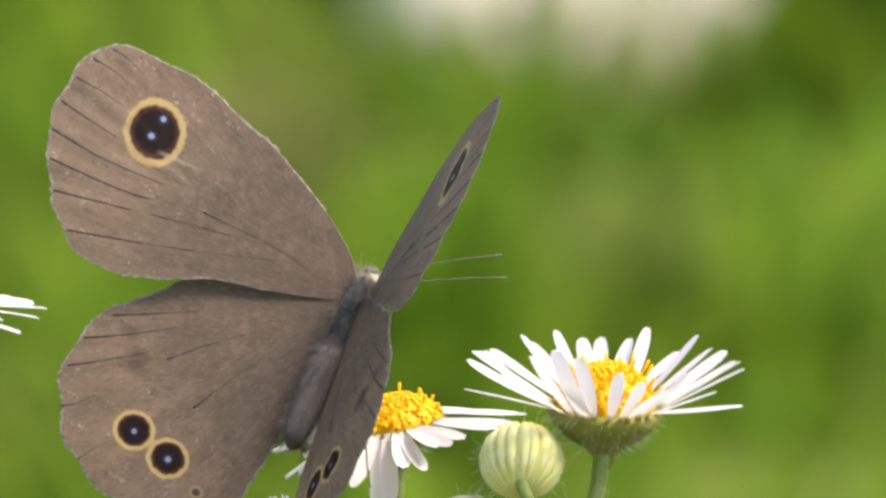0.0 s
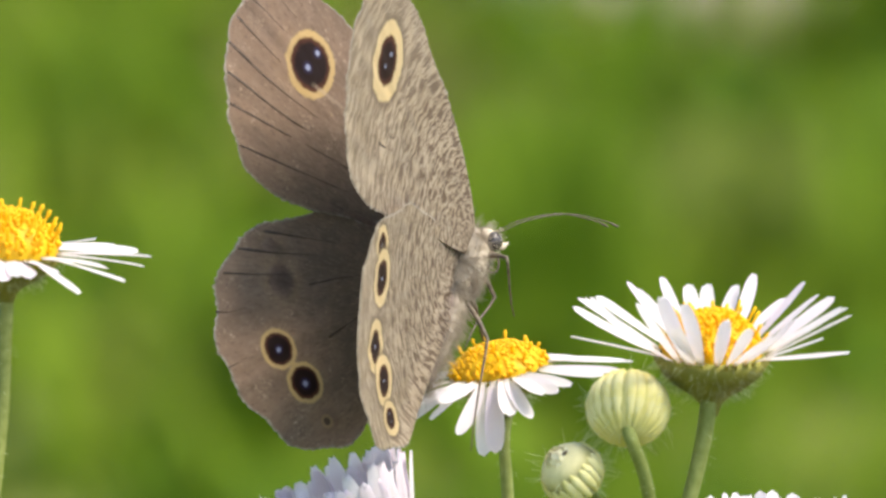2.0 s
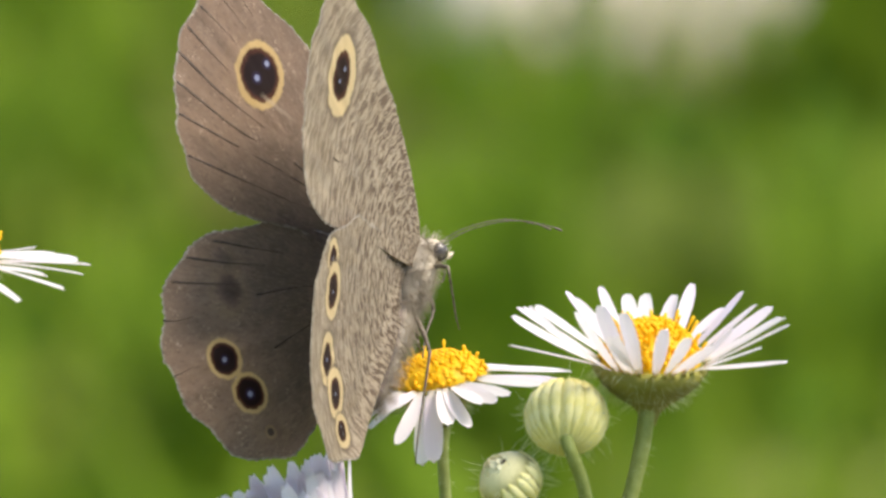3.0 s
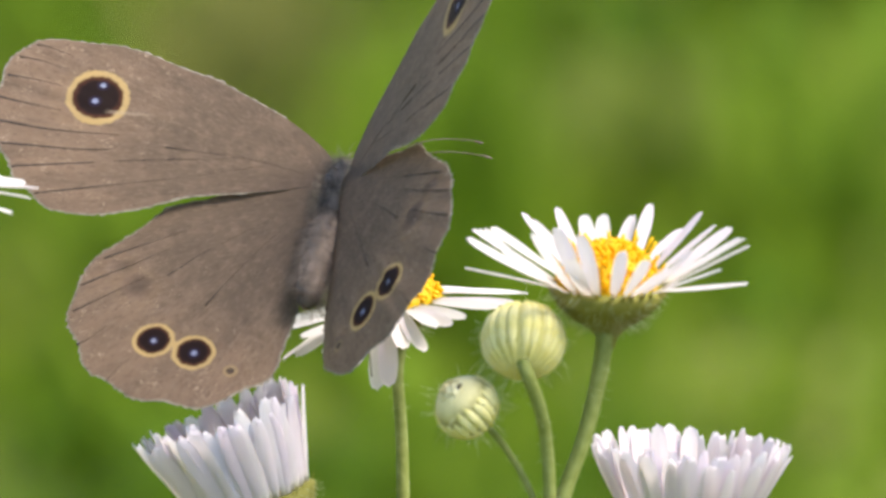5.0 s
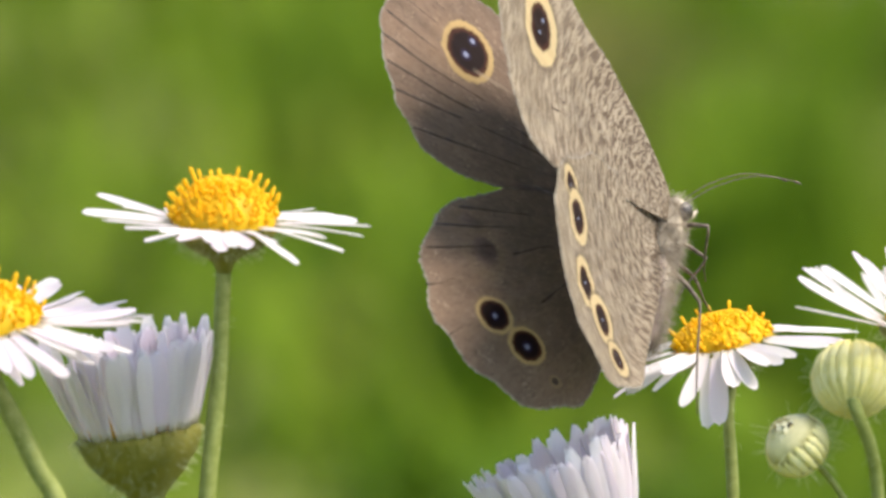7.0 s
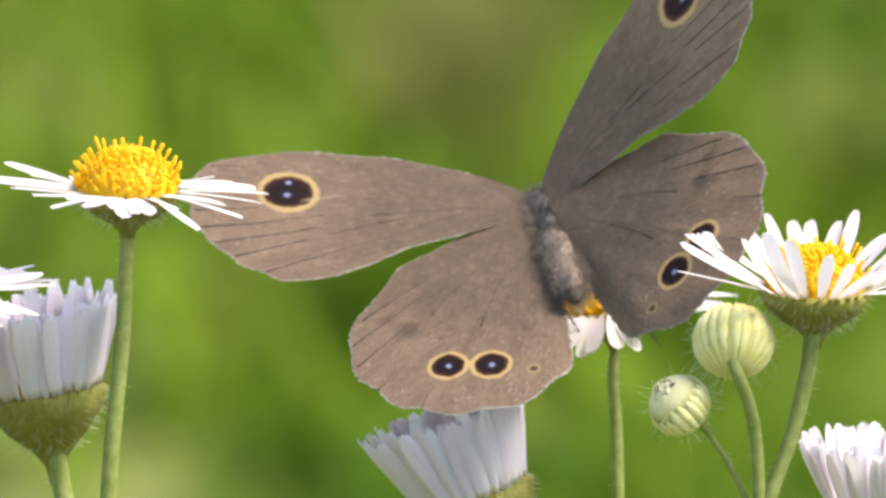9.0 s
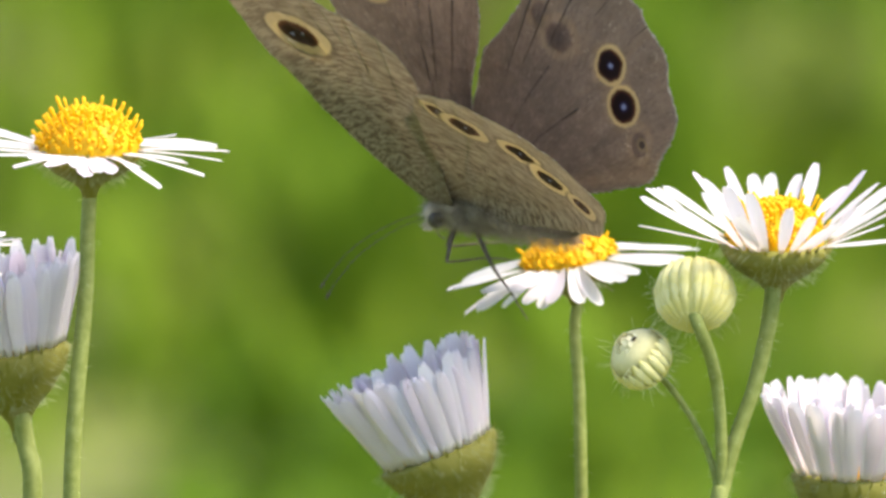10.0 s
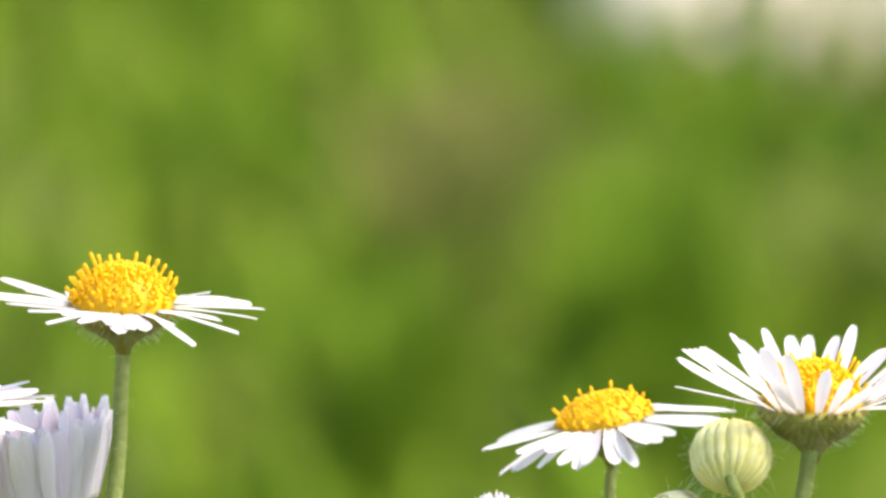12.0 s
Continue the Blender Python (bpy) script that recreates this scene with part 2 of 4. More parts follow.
def flower_head(plant, place, lean, turn_z, spec, seed, label, rays=()):
    """One head of a plant: bract cup, disc, every ray petal and the hairs. lean: degrees about x and y."""
    rng = random.Random(seed)
    R, H = spec["radius"] * MM, spec["height"] * MM
    bm = bmesh.new()
    depth = spec.get("depth", 0.75) * R * 1.05
    turned(bm, [(0.46 * MM, -depth * 1.5), (R * 0.18, -depth * 1.22), (R * 0.33, -depth * 1.0), (R * 0.60, -depth * 0.74), (R * 0.87, -depth * 0.40), (R * 1.02, -0.04 * R), (R * 0.9, 0.05 * R), (R * 0.3, 0.02 * R)], 28)
    # narrow overlapping bracts in two rows
    for row, (z0, r0, z1, r1) in enumerate(((-depth * 1.0, 0.30, -depth * 0.3, 0.93), (-depth * 0.72, 0.62, 0.1 * R, 1.05))):
        for k in range(30):
            a = math.tau * (k + 0.5 * row) / 30 + rng.uniform(-0.03, 0.03)
            w = R * 0.085
            out = Vector((math.cos(a), math.sin(a), 0))
            sid = Vector((-math.sin(a), math.cos(a), 0))
            p0, p1 = out * (r0 * R) + Vector((0, 0, z0)), out * (r1 * R * rng.uniform(1.0, 1.05)) + Vector((0, 0, z1 + rng.uniform(-0.08, 0.06) * R))
            pm = (p0 + p1) / 2 + out * R * 0.035
            q = [bm.verts.new(x) for x in (p0 - sid * w, p0 + sid * w, pm + sid * w, p1, pm - sid * w, pm + out * R * 0.015)]
            bm.faces.new((q[0], q[1], q[2], q[5]))
            bm.faces.new((q[0], q[5], q[4]))
            bm.faces.new((q[5], q[2], q[3]))
            bm.faces.new((q[4], q[5], q[3]))
    head = part("flower_head", bm, BRACT, plant, label)
    head.matrix_basis = Matrix.Translation(place) @ Euler((radians(lean[0]), radians(lean[1]), 0)).to_matrix().to_4x4() @ Matrix.Rotation(radians(turn_z), 4, "Z")
    if H > 0:
        part("disc", disc_mesh(R * spec.get("disc", 0.92), H, rng, spikes=spec.get("spikes", 26)), DISC, head, "domed yellow disc of tiny florets")
    variants = [petal_mesh("ray_petal", spec["length"] * MM * rng.uniform(spec.get("short", 0.86), 1.06), spec["width"] * MM * rng.uniform(0.85, 1.15),
                           spec["curl"] + rng.uniform(-0.06, 0.06), rng.choice(spec.get("teeth", (-0.18, 0.1, -0.1))), rng) for k in range(9)]
    head_rays = []
    for bearing, rise, length in rays:
        # rays that can be told apart: bearing and rise in degrees, length in millimetres
        ob = new("ray_petal", petal_mesh("ray_petal", length * MM, spec["width"] * MM * rng.uniform(0.85, 1.15), spec["curl"] + rng.uniform(-0.05, 0.05), rng.choice((-0.18, 0.1, -0.1)), rng))
        ob.parent = head
        ob.matrix_basis = ray_pose(R, bearing, rise, rng.uniform(-0.35, 0.35))
        head_rays.append(ob)
    for k in range(0 if rays else spec["count"]):
        a = math.tau * k / spec["count"] + rng.uniform(-0.07, 0.07)
        e = spec["rise"] + rng.uniform(-1, 1) * spec["spread"] + spec.get("side", 0) * math.cos(a - radians(spec.get("side_at", 0)))
        ob = new("ray_petal", rng.choice(variants))
        ob.parent = head
        m = Matrix.Rotation(a, 4, "Z") @ Matrix.Translation((R * 0.93, 0, R * 0.03 + rng.uniform(-0.03, 0.05) * R)) @ Matrix.Rotation(-radians(e), 4, "Y") @ Matrix.Rotation(rng.uniform(-0.5, 0.5), 4, "X")
        ob.matrix_basis = Matrix.Rotation(rng.uniform(-0.08, 0.08), 4, "Z") @ m
    spots = []
    for k in range(420):
        a, f = rng.uniform(0, math.tau), rng.uniform(0, 1)
        r, z = R * (0.32 + 0.70 * f ** 0.75), -depth * (1 - f)
        spots.append((Vector((math.cos(a) * r, math.sin(a) * r, z)), Vector((math.cos(a), math.sin(a), -0.5))))
    tagged(part("hairs", hair_mesh(spots, rng, 0.85 * MM, 0.012 * MM), HAIR, head, "fine pale hairs"), kind="stuff")
    return head_rays


def bud(plant, place, lean, turn_z, radius, seed, label, opening=0.0):
    """A round closed bud: overlapping pale bracts, a few white petal tips on top, long hairs."""
    rng = random.Random(seed)
    R = radius * MM
    bm = bmesh.new()
    turned(bm, [(0.4 * MM, -0.98 * R), (R * 0.55, -0.82 * R), (R * 0.86, -0.5 * R), (R * 0.96, -0.05 * R), (R * 0.86, 0.42 * R), (R * 0.6, 0.7 * R), (R * 0.25, 0.84 * R)], 24)
    head = part("bud", bm, OPENING_BUD if opening else BUD_CORE, plant, label)
    head.matrix_basis = Matrix.Translation(place) @ Euler((radians(lean[0]), radians(lean[1]), 0)).to_matrix().to_4x4() @ Matrix.Rotation(radians(turn_z), 4, "Z")
    for k in range(20):
        # one rounded keel from foot to tip for each bract
        bm = bmesh.new()
        top = 66 if not opening else rng.uniform(14, 30)
        rings = []
        for i in range(8):
            t = i / 7
            b = radians(-80 + (80 + top) * t)
            half = R * 0.158 * (math.cos(b) * 0.94 + 0.05) * (1 if i < 7 else 0.3)
            p = Vector((math.cos(b) * R * 0.985, 0, math.sin(b) * R * 0.93))
            up = p.normalized() * R * (0.085 * math.sin(math.pi * (0.12 + 0.8 * t)))
            rings.append([bm.verts.new(p + Vector((0, half * s, 0)) + up * h) for s, h in ((-1, -0.5), (-0.55, 0.65), (0, 1.0), (0.55, 0.65), (1, -0.5))])
        for low, high in zip(rings, rings[1:]):
            for i in range(4):
                bm.faces.new((low[i], low[i + 1], high[i + 1], high[i]))
        scale_leaf = part("bract", bm, BUD, head)
        scale_leaf.matrix_basis = Matrix.Rotation(math.tau * k / 20 + rng.uniform(-0.05, 0.05), 4, "Z")
    if opening:
        me = petal_mesh("petal_tip", R * 0.42, R * 0.24, 0.35, 0.0, rng)
        me.materials[0] = TIP
        bm = bmesh.new()
        ellipsoid(bm, (R * 0.3, -R * 0.25, R * 0.84), (R * 0.13, R * 0.06, R * 0.05), 8, 5)
        part("withered_tip", bm, WITHERED, head, "small dark withered speck")
        for k in range(16):
            a = k * 2.4
            f = math.sqrt((k + 0.5) / 16)
            ob = new("petal_tip", me)
            ob.parent = head
            ob.matrix_basis = Matrix.Translation((math.cos(a) * R * 0.46 * f, math.sin(a) * R * 0.46 * f, R * (0.84 - 0.22 * f * f))) @ Matrix.Rotation(a + math.pi, 4, "Z") @ Matrix.Rotation(radians(-18 - 25 * f * opening), 4, "Y") @ Matrix.Translation((-R * 0.25, 0, 0))
    spots = []
    for k in range(120):
        d = Vector((rng.gauss(0, 1), rng.gauss(0, 1), rng.gauss(-0.3, 0.7))).normalized()
        spots.append((d * R * 0.96, d))
    tagged(part("hairs", hair_mesh(spots, rng, 1.25 * MM, 0.017 * MM), HAIR, head, "long fine pale hairs"), kind="stuff")
    return head


def stem(plant, points, radii, seed, hairs=90):
    """A stem through the places given, then down to the ground in a slight arc."""
    rng = random.Random(seed)
    path = spline(points, 7)
    bm = bmesh.new()
    tube(bm, path, radii, 9)
    ob = part("stem", bm, STEM, plant)
    spots = []
    near = [p for p in path if p.z + plant.location.z > 0.595]
    for k in range(hairs):
        i = rng.randrange(max(1, len(near) - 1))
        p = near[i].lerp(near[min(i + 1, len(near) - 1)], rng.random())
        a = rng.uniform(0, math.tau)
        d = Vector((math.cos(a), math.sin(a), -0.2))
        spots.append((p + d * radii[0] * 0.9, d))
    if hairs:
        tagged(part("hairs", hair_mesh(spots, rng, 0.5 * MM, 0.009 * MM), HAIR, ob, "short fine pale hairs"), kind="stuff")
    return ob


def plant_at(label, foot):
    ob = tagged(new("fleabane_plant"), label, "flower", "fleabane plants")
    ob.location = foot
    return ob


def from_foot(plant, *points):
    return [p - plant.location for p in points]


# ---- meadow ----
def ground_material():
    n = Nodes("meadow soil and moss")
    v = n.local(1.0)
    c = n.mix(n.step(n.noise(v, 2.2, 5.0), 0.35, 0.65), (0.10, 0.13, 0.018), (0.19, 0.22, 0.04))
    c = n.mix(n.step(n.noise(v, 14.0, 3.0), 0.45, 0.75, 0.0, 0.6), c, (0.13, 0.105, 0.06))
    n.bump(n.noise(v, 40.0, 4.0), 0.5, 0.01)
    return n.finish(c, 0.9)


def grass_material(name, dark, light, dry):
    n = Nodes(name)
    v = n.local(1.0)
    c = n.mix(n.island(), dark, light)
    c = n.mix(n.step(n.noise(v, 3.2, 2.0), 0.52, 0.72, 0.0, 0.5), c, dry)
    return n.finish(c, 0.7, 0.35, spec=0.1)


GRASS = grass_material("meadow grass", (0.100, 0.178, 0.009), (0.178, 0.256, 0.019), (0.215, 0.255, 0.04))
LEAF = grass_material("low meadow leaves", (0.054, 0.116, 0.005), (0.100, 0.174, 0.011), (0.115, 0.175, 0.022))
PALE_GRASS = grass_material("pale meadow grass", (0.13, 0.185, 0.018), (0.23, 0.27, 0.06), (0.26, 0.27, 0.09))
DARK_LEAF = grass_material("dark broad leaves", (0.102, 0.182, 0.009), (0.156, 0.238, 0.018), (0.15, 0.22, 0.024))
DRY_GRASS = grass_material("dry olive grass", (0.15, 0.175, 0.030), (0.20, 0.21, 0.050), (0.21, 0.20, 0.06))
STONE = plain_material("pale pinkish stone", (0.50, 0.42, 0.36), (0.62, 0.52, 0.45), 0.01, 0.85)


def ground():
    bm = bmesh.new()
    edges = (-600, -120, -30, -8, -3, -1, 0, 1, 2, 3, 4, 5, 6, 8, 12, 30, 120, 600)
    grid = [[bm.verts.new((x, y, 0.03 * noise.noise((x * 0.7, y * 0.7, 0)) - 0.03)) for x in edges] for y in edges]
    for a, b in zip(grid, grid[1:]):
        for i in range(len(edges) - 1):
            bm.faces.new((a[i], a[i + 1], b[i + 1], b[i]))
    return tagged(part("ground", bm, ground_material()), "green meadow floor of moss and soil", "ground", kind="structure")


def meadow(name, seed, count, spread, height, width, material, label, lean=0.35):
    """Many separate blades scattered over a stretch of ground, thicker in drifts."""
    rng = random.Random(seed)
    verts, faces = [], []
    x0, x1, y0, y1 = spread
    made = 0
    while made < count:
        x, y = rng.uniform(x0, x1), rng.uniform(y0, y1)
        drift = noise.noise((x * 2.3 + seed, y * 0.9, 4.2))
        if rng.random() > 0.55 + 0.9 * drift:
            continue
        made += 1
        h = height * rng.uniform(0.45, 1.15) * (0.8 + 0.5 * drift)
        w = width * rng.uniform(0.6, 1.4)
        a = rng.uniform(0, math.tau)
        bx, by = math.cos(a) * h * lean * rng.uniform(0.3, 1.4), math.sin(a) * h * lean * rng.uniform(0.3, 1.4)
        sx, sy = -math.sin(a) * w, math.cos(a) * w
        base = len(verts)
        z0 = -0.05
        for t, ww, bend in ((0.0, 0.8, 0.0), (0.45, 1.0, 0.25), (0.8, 0.7, 0.68), (1.0, 0.04, 1.0)):
            for s, k in ((-1, 0.0), (0, 0.25), (1, 0.0)):
                verts.append((x + bx * bend + sx * s * ww - math.cos(a) * w * k, y + by * bend + sy * s * ww - math.sin(a) * w * k, z0 + h * (t - 0.12 * bend * bend)))
        for r in range(3):
            for s in range(2):
                i = base + r * 3 + s
                faces.append((i, i + 1, i + 4, i + 3))
    me = bpy.data.meshes.new(name)
    me.from_pydata(verts, [], faces)
    me.materials.append(material)
    return tagged(new(name, me), label, "grass", kind="stuff")


def stone(place, size, seed, label):
    rng = random.Random(seed)
    bm = bmesh.new()
    bmesh.ops.create_icosphere(bm, subdivisions=4, radius=1.0)
    for v in bm.verts:
        p = v.co.copy()
        k = 1 + 0.22 * noise.noise(p * 1.3 + Vector((seed, 0, 0))) + 0.06 * noise.noise(p * 4.0)
        p = Vector([math.copysign(abs(c) ** 0.36, c) for c in p])
        v.co = Vector((p.x * size[0], p.y * size[1] + 0.5 * p.z * size[1], p.z * size[2])) * k
    ob = tagged(part("stone", bm, STONE), label, "stone")
    ob.location = place
    return ob


ground()
meadow("meadow_grass", 4, 30000, (-1.6, 1.6, 1.6, 6.2), 0.085, 0.0045, GRASS, "blurred sunlit green meadow grass", 0.5)
meadow("meadow_leaves", 8, 5000, (-1.6, 1.6, 1.6, 6.0), 0.06, 0.013, LEAF, "low dark green leaves among the grass", 0.9)
for n, (x, y, w, d, h, blades) in enumerate(((-0.074, 4.44, 0.011, 0.08, 0.125, 130), (0.003, 4.48, 0.018, 0.08, 0.12, 190), (0.108, 4.62, 0.016, 0.08, 0.10, 75), (-0.141, 5.02, 0.026, 0.10, 0.075, 170), (-0.33, 4.7, 0.05, 0.1, 0.09, 250))):
    meadow("leaf_tuft", 20 + n, blades, (x - w, x + w, y - d, y + d), h, 0.007, DARK_LEAF, "dark green tuft of broad leaves in the meadow", 0.2)
for n, (x, y, w, d, h, blades) in enumerate(((0.058, 4.78, 0.024, 0.10, 0.10, 240), (-0.114, 4.46, 0.020, 0.10, 0.075, 220), (-0.212, 4.62, 0.02, 0.08, 0.06, 160))):
    meadow("grass_tuft", 50 + n, blades, (x - w, x + w, y - d, y + d), h, 0.005, PALE_GRASS, "pale tuft of meadow grass", 0.3)
meadow("grass_tuft", 56, 220, (-0.078, -0.040, 4.78, 4.95), 0.09, 0.005, DRY_GRASS, "dry olive tuft of meadow grass", 0.3)
meadow("meadow_leaves", 9, 3200, (-0.10, 0.5, 3.2, 4.25), 0.06, 0.013, LEAF, "low dark green leaves among the grass", 0.9)
# blades of a paler colour that brighten the far left of the meadow
meadow("meadow_grass", 6, 2600, (-0.7, -0.03, 4.9, 6.2), 0.07, 0.005, PALE_GRASS, "paler grass farther off in the meadow", 0.6)
meadow("meadow_grass", 5, 16000, (-12, 12, 6.2, 30), 0.30, 0.012, GRASS, "distant green meadow grass", 0.5)
meadow("meadow_grass", 31, 220, (0.088, 0.22, 5.20, 5.38), 0.09, 0.006, GRASS, "taller green grass before a pale boulder", 0.4)
meadow("meadow_grass", 32, 240, (0.112, 0.24, 5.20, 5.38), 0.13, 0.006, GRASS, "taller green grass before a pale boulder", 0.4)
for n, spread in enumerate(((-1.6, 1.6, -3.0, 1.6), (-5.0, -1.6, -3.0, 6.2), (1.6, 5.0, -3.0, 6.2))):
    meadow("meadow_grass", 40 + n, 14000, spread, 0.085, 0.007, GRASS, "green meadow grass round the flowering plants", 0.5)
stone((0.064, 5.56, 0.014), (0.082, 0.08, 0.055), 2, "pale pinkish boulder lying in the meadow grass")


# ---- fleabane plants ----
def to_ground(u, v, foot):
    """Places down a stem from the chart to its foot."""
    top = at(u, v)
    return [top.lerp(foot, f) + Vector((0, 0.012 * math.sin(f * 3.0), 0)) for f in (0.02, 0.12, 0.35, 0.7, 1.0)]


A_SPEC = dict(radius=3.55, height=3.1, depth=0.66, length=6.1, width=0.92, count=72, rise=25, spread=14, curl=0.03, disc=0.88, spikes=22)
L_SPEC = dict(radius=3.4, height=3.0, depth=0.55, length=5.5, width=1.15, count=50, rise=0, spread=6, curl=-0.03, disc=0.95, spikes=34)
P_SPEC = dict(radius=3.3, height=1.95, depth=0.55, length=5.3, width=1.12, count=44, rise=-18, spread=10, curl=-0.05, disc=0.96, spikes=18)
C_SPEC = dict(radius=3.9, height=2.0, depth=0.92, length=5.9, width=1.12, count=92, rise=73, spread=5, curl=0.05, disc=0.8, spikes=0, teeth=(0.05, -0.12, 0.2), short=0.88)
F_SPEC = dict(radius=3.5, height=3.0, depth=0.55, length=6.6, width=1.0, count=58, rise=-9, spread=7, curl=0.0, disc=0.95, spikes=30, side=-12, side_at=-230)
# bearing round the disc, rise, length of each ray petal
A_RAYS = ((-166, 15, 5.9), (-178, 25, 6.1), (162, 27, 6.1), (-168, 35, 5.9), (144, 23, 6.1), (-148, 35, 5.9), (128, 27, 6.1), (120, 21, 6.3), (-128, 43, 6.1), (112, 27, 6.1), (-116, 47, 6.4),
          (100, 23, 6.1), (93, 26, 5.9), (82, 25, 6.1), (70, 33, 6.1), (62, 19, 6.3), (47, 31, 6.3), (38, 29, 5.9), (26, 29, 5.9), (-2, 33, 5.9), (-9, 29, 6.1), (-40, 23, 6.1), (-22, 9, 5.9),
          (-52, 33, 6.3), (-102, 47, 6.1), (-84, 38, 5.6), (-73, 31, 6.1), (-138, 29, 6.1), (-110, 33, 5.6), (-65, 28, 6.3), (174, 32, 5.6), (15, 24, 5.7))
L_RAYS = ((-170, 13, 5.6), (156, 11, 5.6), (-134, 7, 5.4), (-122, 2, 5.6), (-113, 7, 5.6), (-105, 5, 5.4), (-91, 1, 5.8), (-84, 4, 5.4), (-77, -1, 5.8), (-68, 4, 5.6), (-59, -10, 5.8), (-32, -9, 5.6),
          (-12, -1, 5.6), (-2, 1, 5.8), (26, -3, 5.8), (38, -3, 5.8), (52, -3, 5.4), (114, -5, 5.6), (138, -1, 5.6), (-97, 6, 5.8), (-44, 5, 5.6), (75, -4, 5.4), (95, -3, 5.5), (168, 5, 5.5), (-150, 9, 5.3))
P_RAYS = ((-110, -9, 5.1), (-105, -13, 5.1), (-99, -9, 5.5), (-158, 1, 5.1), (-151, -15, 5.3), (-140, -9, 5.3), (-122, -5, 5.3), (-116, 1, 5.1), (-87, -15, 5.1), (-81, -13, 5.5), (-73, 1, 5.5),
          (-67, -1, 5.3), (-59, -1, 5.5), (16, -13, 5.5), (-28, -5, 5.3), (-38, -3, 5.1), (58, -11, 5.3), (-131, 1, 5.5), (46, -15, 5.1), (5, -8, 5.4), (120, -14, 5.2), (90, -14, 5.0), (150, -10, 5.2), (172, -8, 5.3))
# the rays on which a leg rests at first: bearing and rise while bent down
BENT = ((-110, -24), (-106, -50), (-97, -42))


def one_flower(label, head_label, u, v, depth, lean, spec, seed, stem_points, foot, girth=0.55, rays=()):
    foot = Vector(foot)
    plant = plant_at(label, foot)
    place = at(u, v, depth)
    head_rays = flower_head(plant, place - foot, lean, 0 if rays else 20 * seed, spec, seed, head_label, rays)
    down = spec.get("depth", 0.75) * spec["radius"] * 1.05 * MM
    axis = Euler((radians(lean[0]), radians(lean[1]), 0)).to_matrix() @ Vector((0, 0, 1))
    pts = [place - axis * down * 0.85, place - axis * down * 1.5] + [at(a, b, depth) for a, b in stem_points]
    last = stem_points[-1]
    pts += [p + AHEAD * (depth * MM) * (1 - i / 4) for i, p in enumerate(to_ground(last[0], last[1], foot))]
    stem(plant, from_foot(plant, *pts), [girth * MM, girth * 1.05 * MM, girth * 1.2 * MM, girth * 1.6 * MM, girth * 2.6 * MM], seed)
    return head_rays


WHITE = "white fleabane flower with a domed yellow disc on a green stem"
one_flower(WHITE, "flat open head of white rays", -165, 266, -19, (2, 0), L_SPEC, 2, [(-168, 420), (-173, 540), (-196, 805)], (-0.05, 0.01, 0), 0.46, L_RAYS)
visited_rays = one_flower("white fleabane flower with drooping rays under the butterfly", "tilted head of drooping white rays", 712, 470, 4, (4, -10), P_SPEC, 3, [(722, 600), (730, 720), (733, 900)], (0.004, 0.012, 0), 0.36, P_RAYS)
CUP = "half-closed white fleabane flower with upright rays on a green stem"
one_flower(CUP, "cup of upright white rays", 468, 822, -6, (0, -22), C_SPEC, 4, [(545, 930), (560, 1050)], (-0.02, 0.0, 0))
one_flower(CUP, "cup of upright white rays", 1234, 868, -8, (0, 2), dict(C_SPEC, rise=63), 8, [(1240, 1020), (1235, 1150)], (0.035, 0.0, 0))
one_flower(CUP, "cup of upright white rays", -318, 632, -14, (0, -8), C_SPEC, 6, [(-297, 740), (-287, 805), (-275, 900)], (-0.07, 0.004, 0))
one_flower("white fleabane flower nodding over its half-closed neighbour", "nodding head of long white rays", -572, 452, -26, (2, -6), F_SPEC, 7, [(-520, 620), (-486, 690), (-440, 805)], (-0.085, -0.01, 0))

# one branching plant: an open flower and two buds
foot = Vector((0.02, 0.0, 0))
branching = plant_at("branching fleabane with an open white flower and two round buds", foot)
DEEP = -17
flower_head(branching, at(1092, 441, DEEP) - foot, (4, 1), 0, A_SPEC, 1, "open cupped head of white rays", A_RAYS)
stem(branching, from_foot(branching, at(1089, 492, DEEP), at(1087, 520, DEEP), at(1078, 590, DEEP), at(1052, 700, DEEP), at(1020, 790, DEEP), at(994, 880, DEEP), at(985, 960, DEEP), *[p + AHEAD * (DEEP * MM) * (1 - i / 4) for i, p in enumerate(to_ground(980, 1100, foot))]),
     [0.56 * MM, 0.52 * MM, 0.46 * MM, 0.55 * MM, 0.8 * MM, 1.0 * MM, 1.6 * MM], 11)
bud(branching, at(943, 532, DEEP - 1) - foot, (-38, 3), 0, 2.5, 12, "round yellow-green hairy bud")
stem(branching, from_foot(branching, at(938, 555, DEEP - 2.4), at(948, 588, DEEP - 3), at(972, 650, DEEP - 2), at(985, 720, DEEP - 1), at(990, 800, DEEP - 0.5), at(990, 900, DEEP)), [0.42 * MM, 0.42 * MM, 0.4 * MM, 0.4 * MM], 13)
bud(branching, at(842, 648, DEEP - 1) - foot, (26, -42), 0, 1.98, 14, "small bud opening with white petal tips", opening=1.0)
stem(branching, from_foot(branching, at(884, 688, DEEP + 0.5), at(905, 712, DEEP + 0.5), at(942, 770, DEEP), at(972, 840, DEEP), at(988, 930, DEEP)), [0.22 * MM, 0.2 * MM, 0.2 * MM, 0.22 * MM], 15)


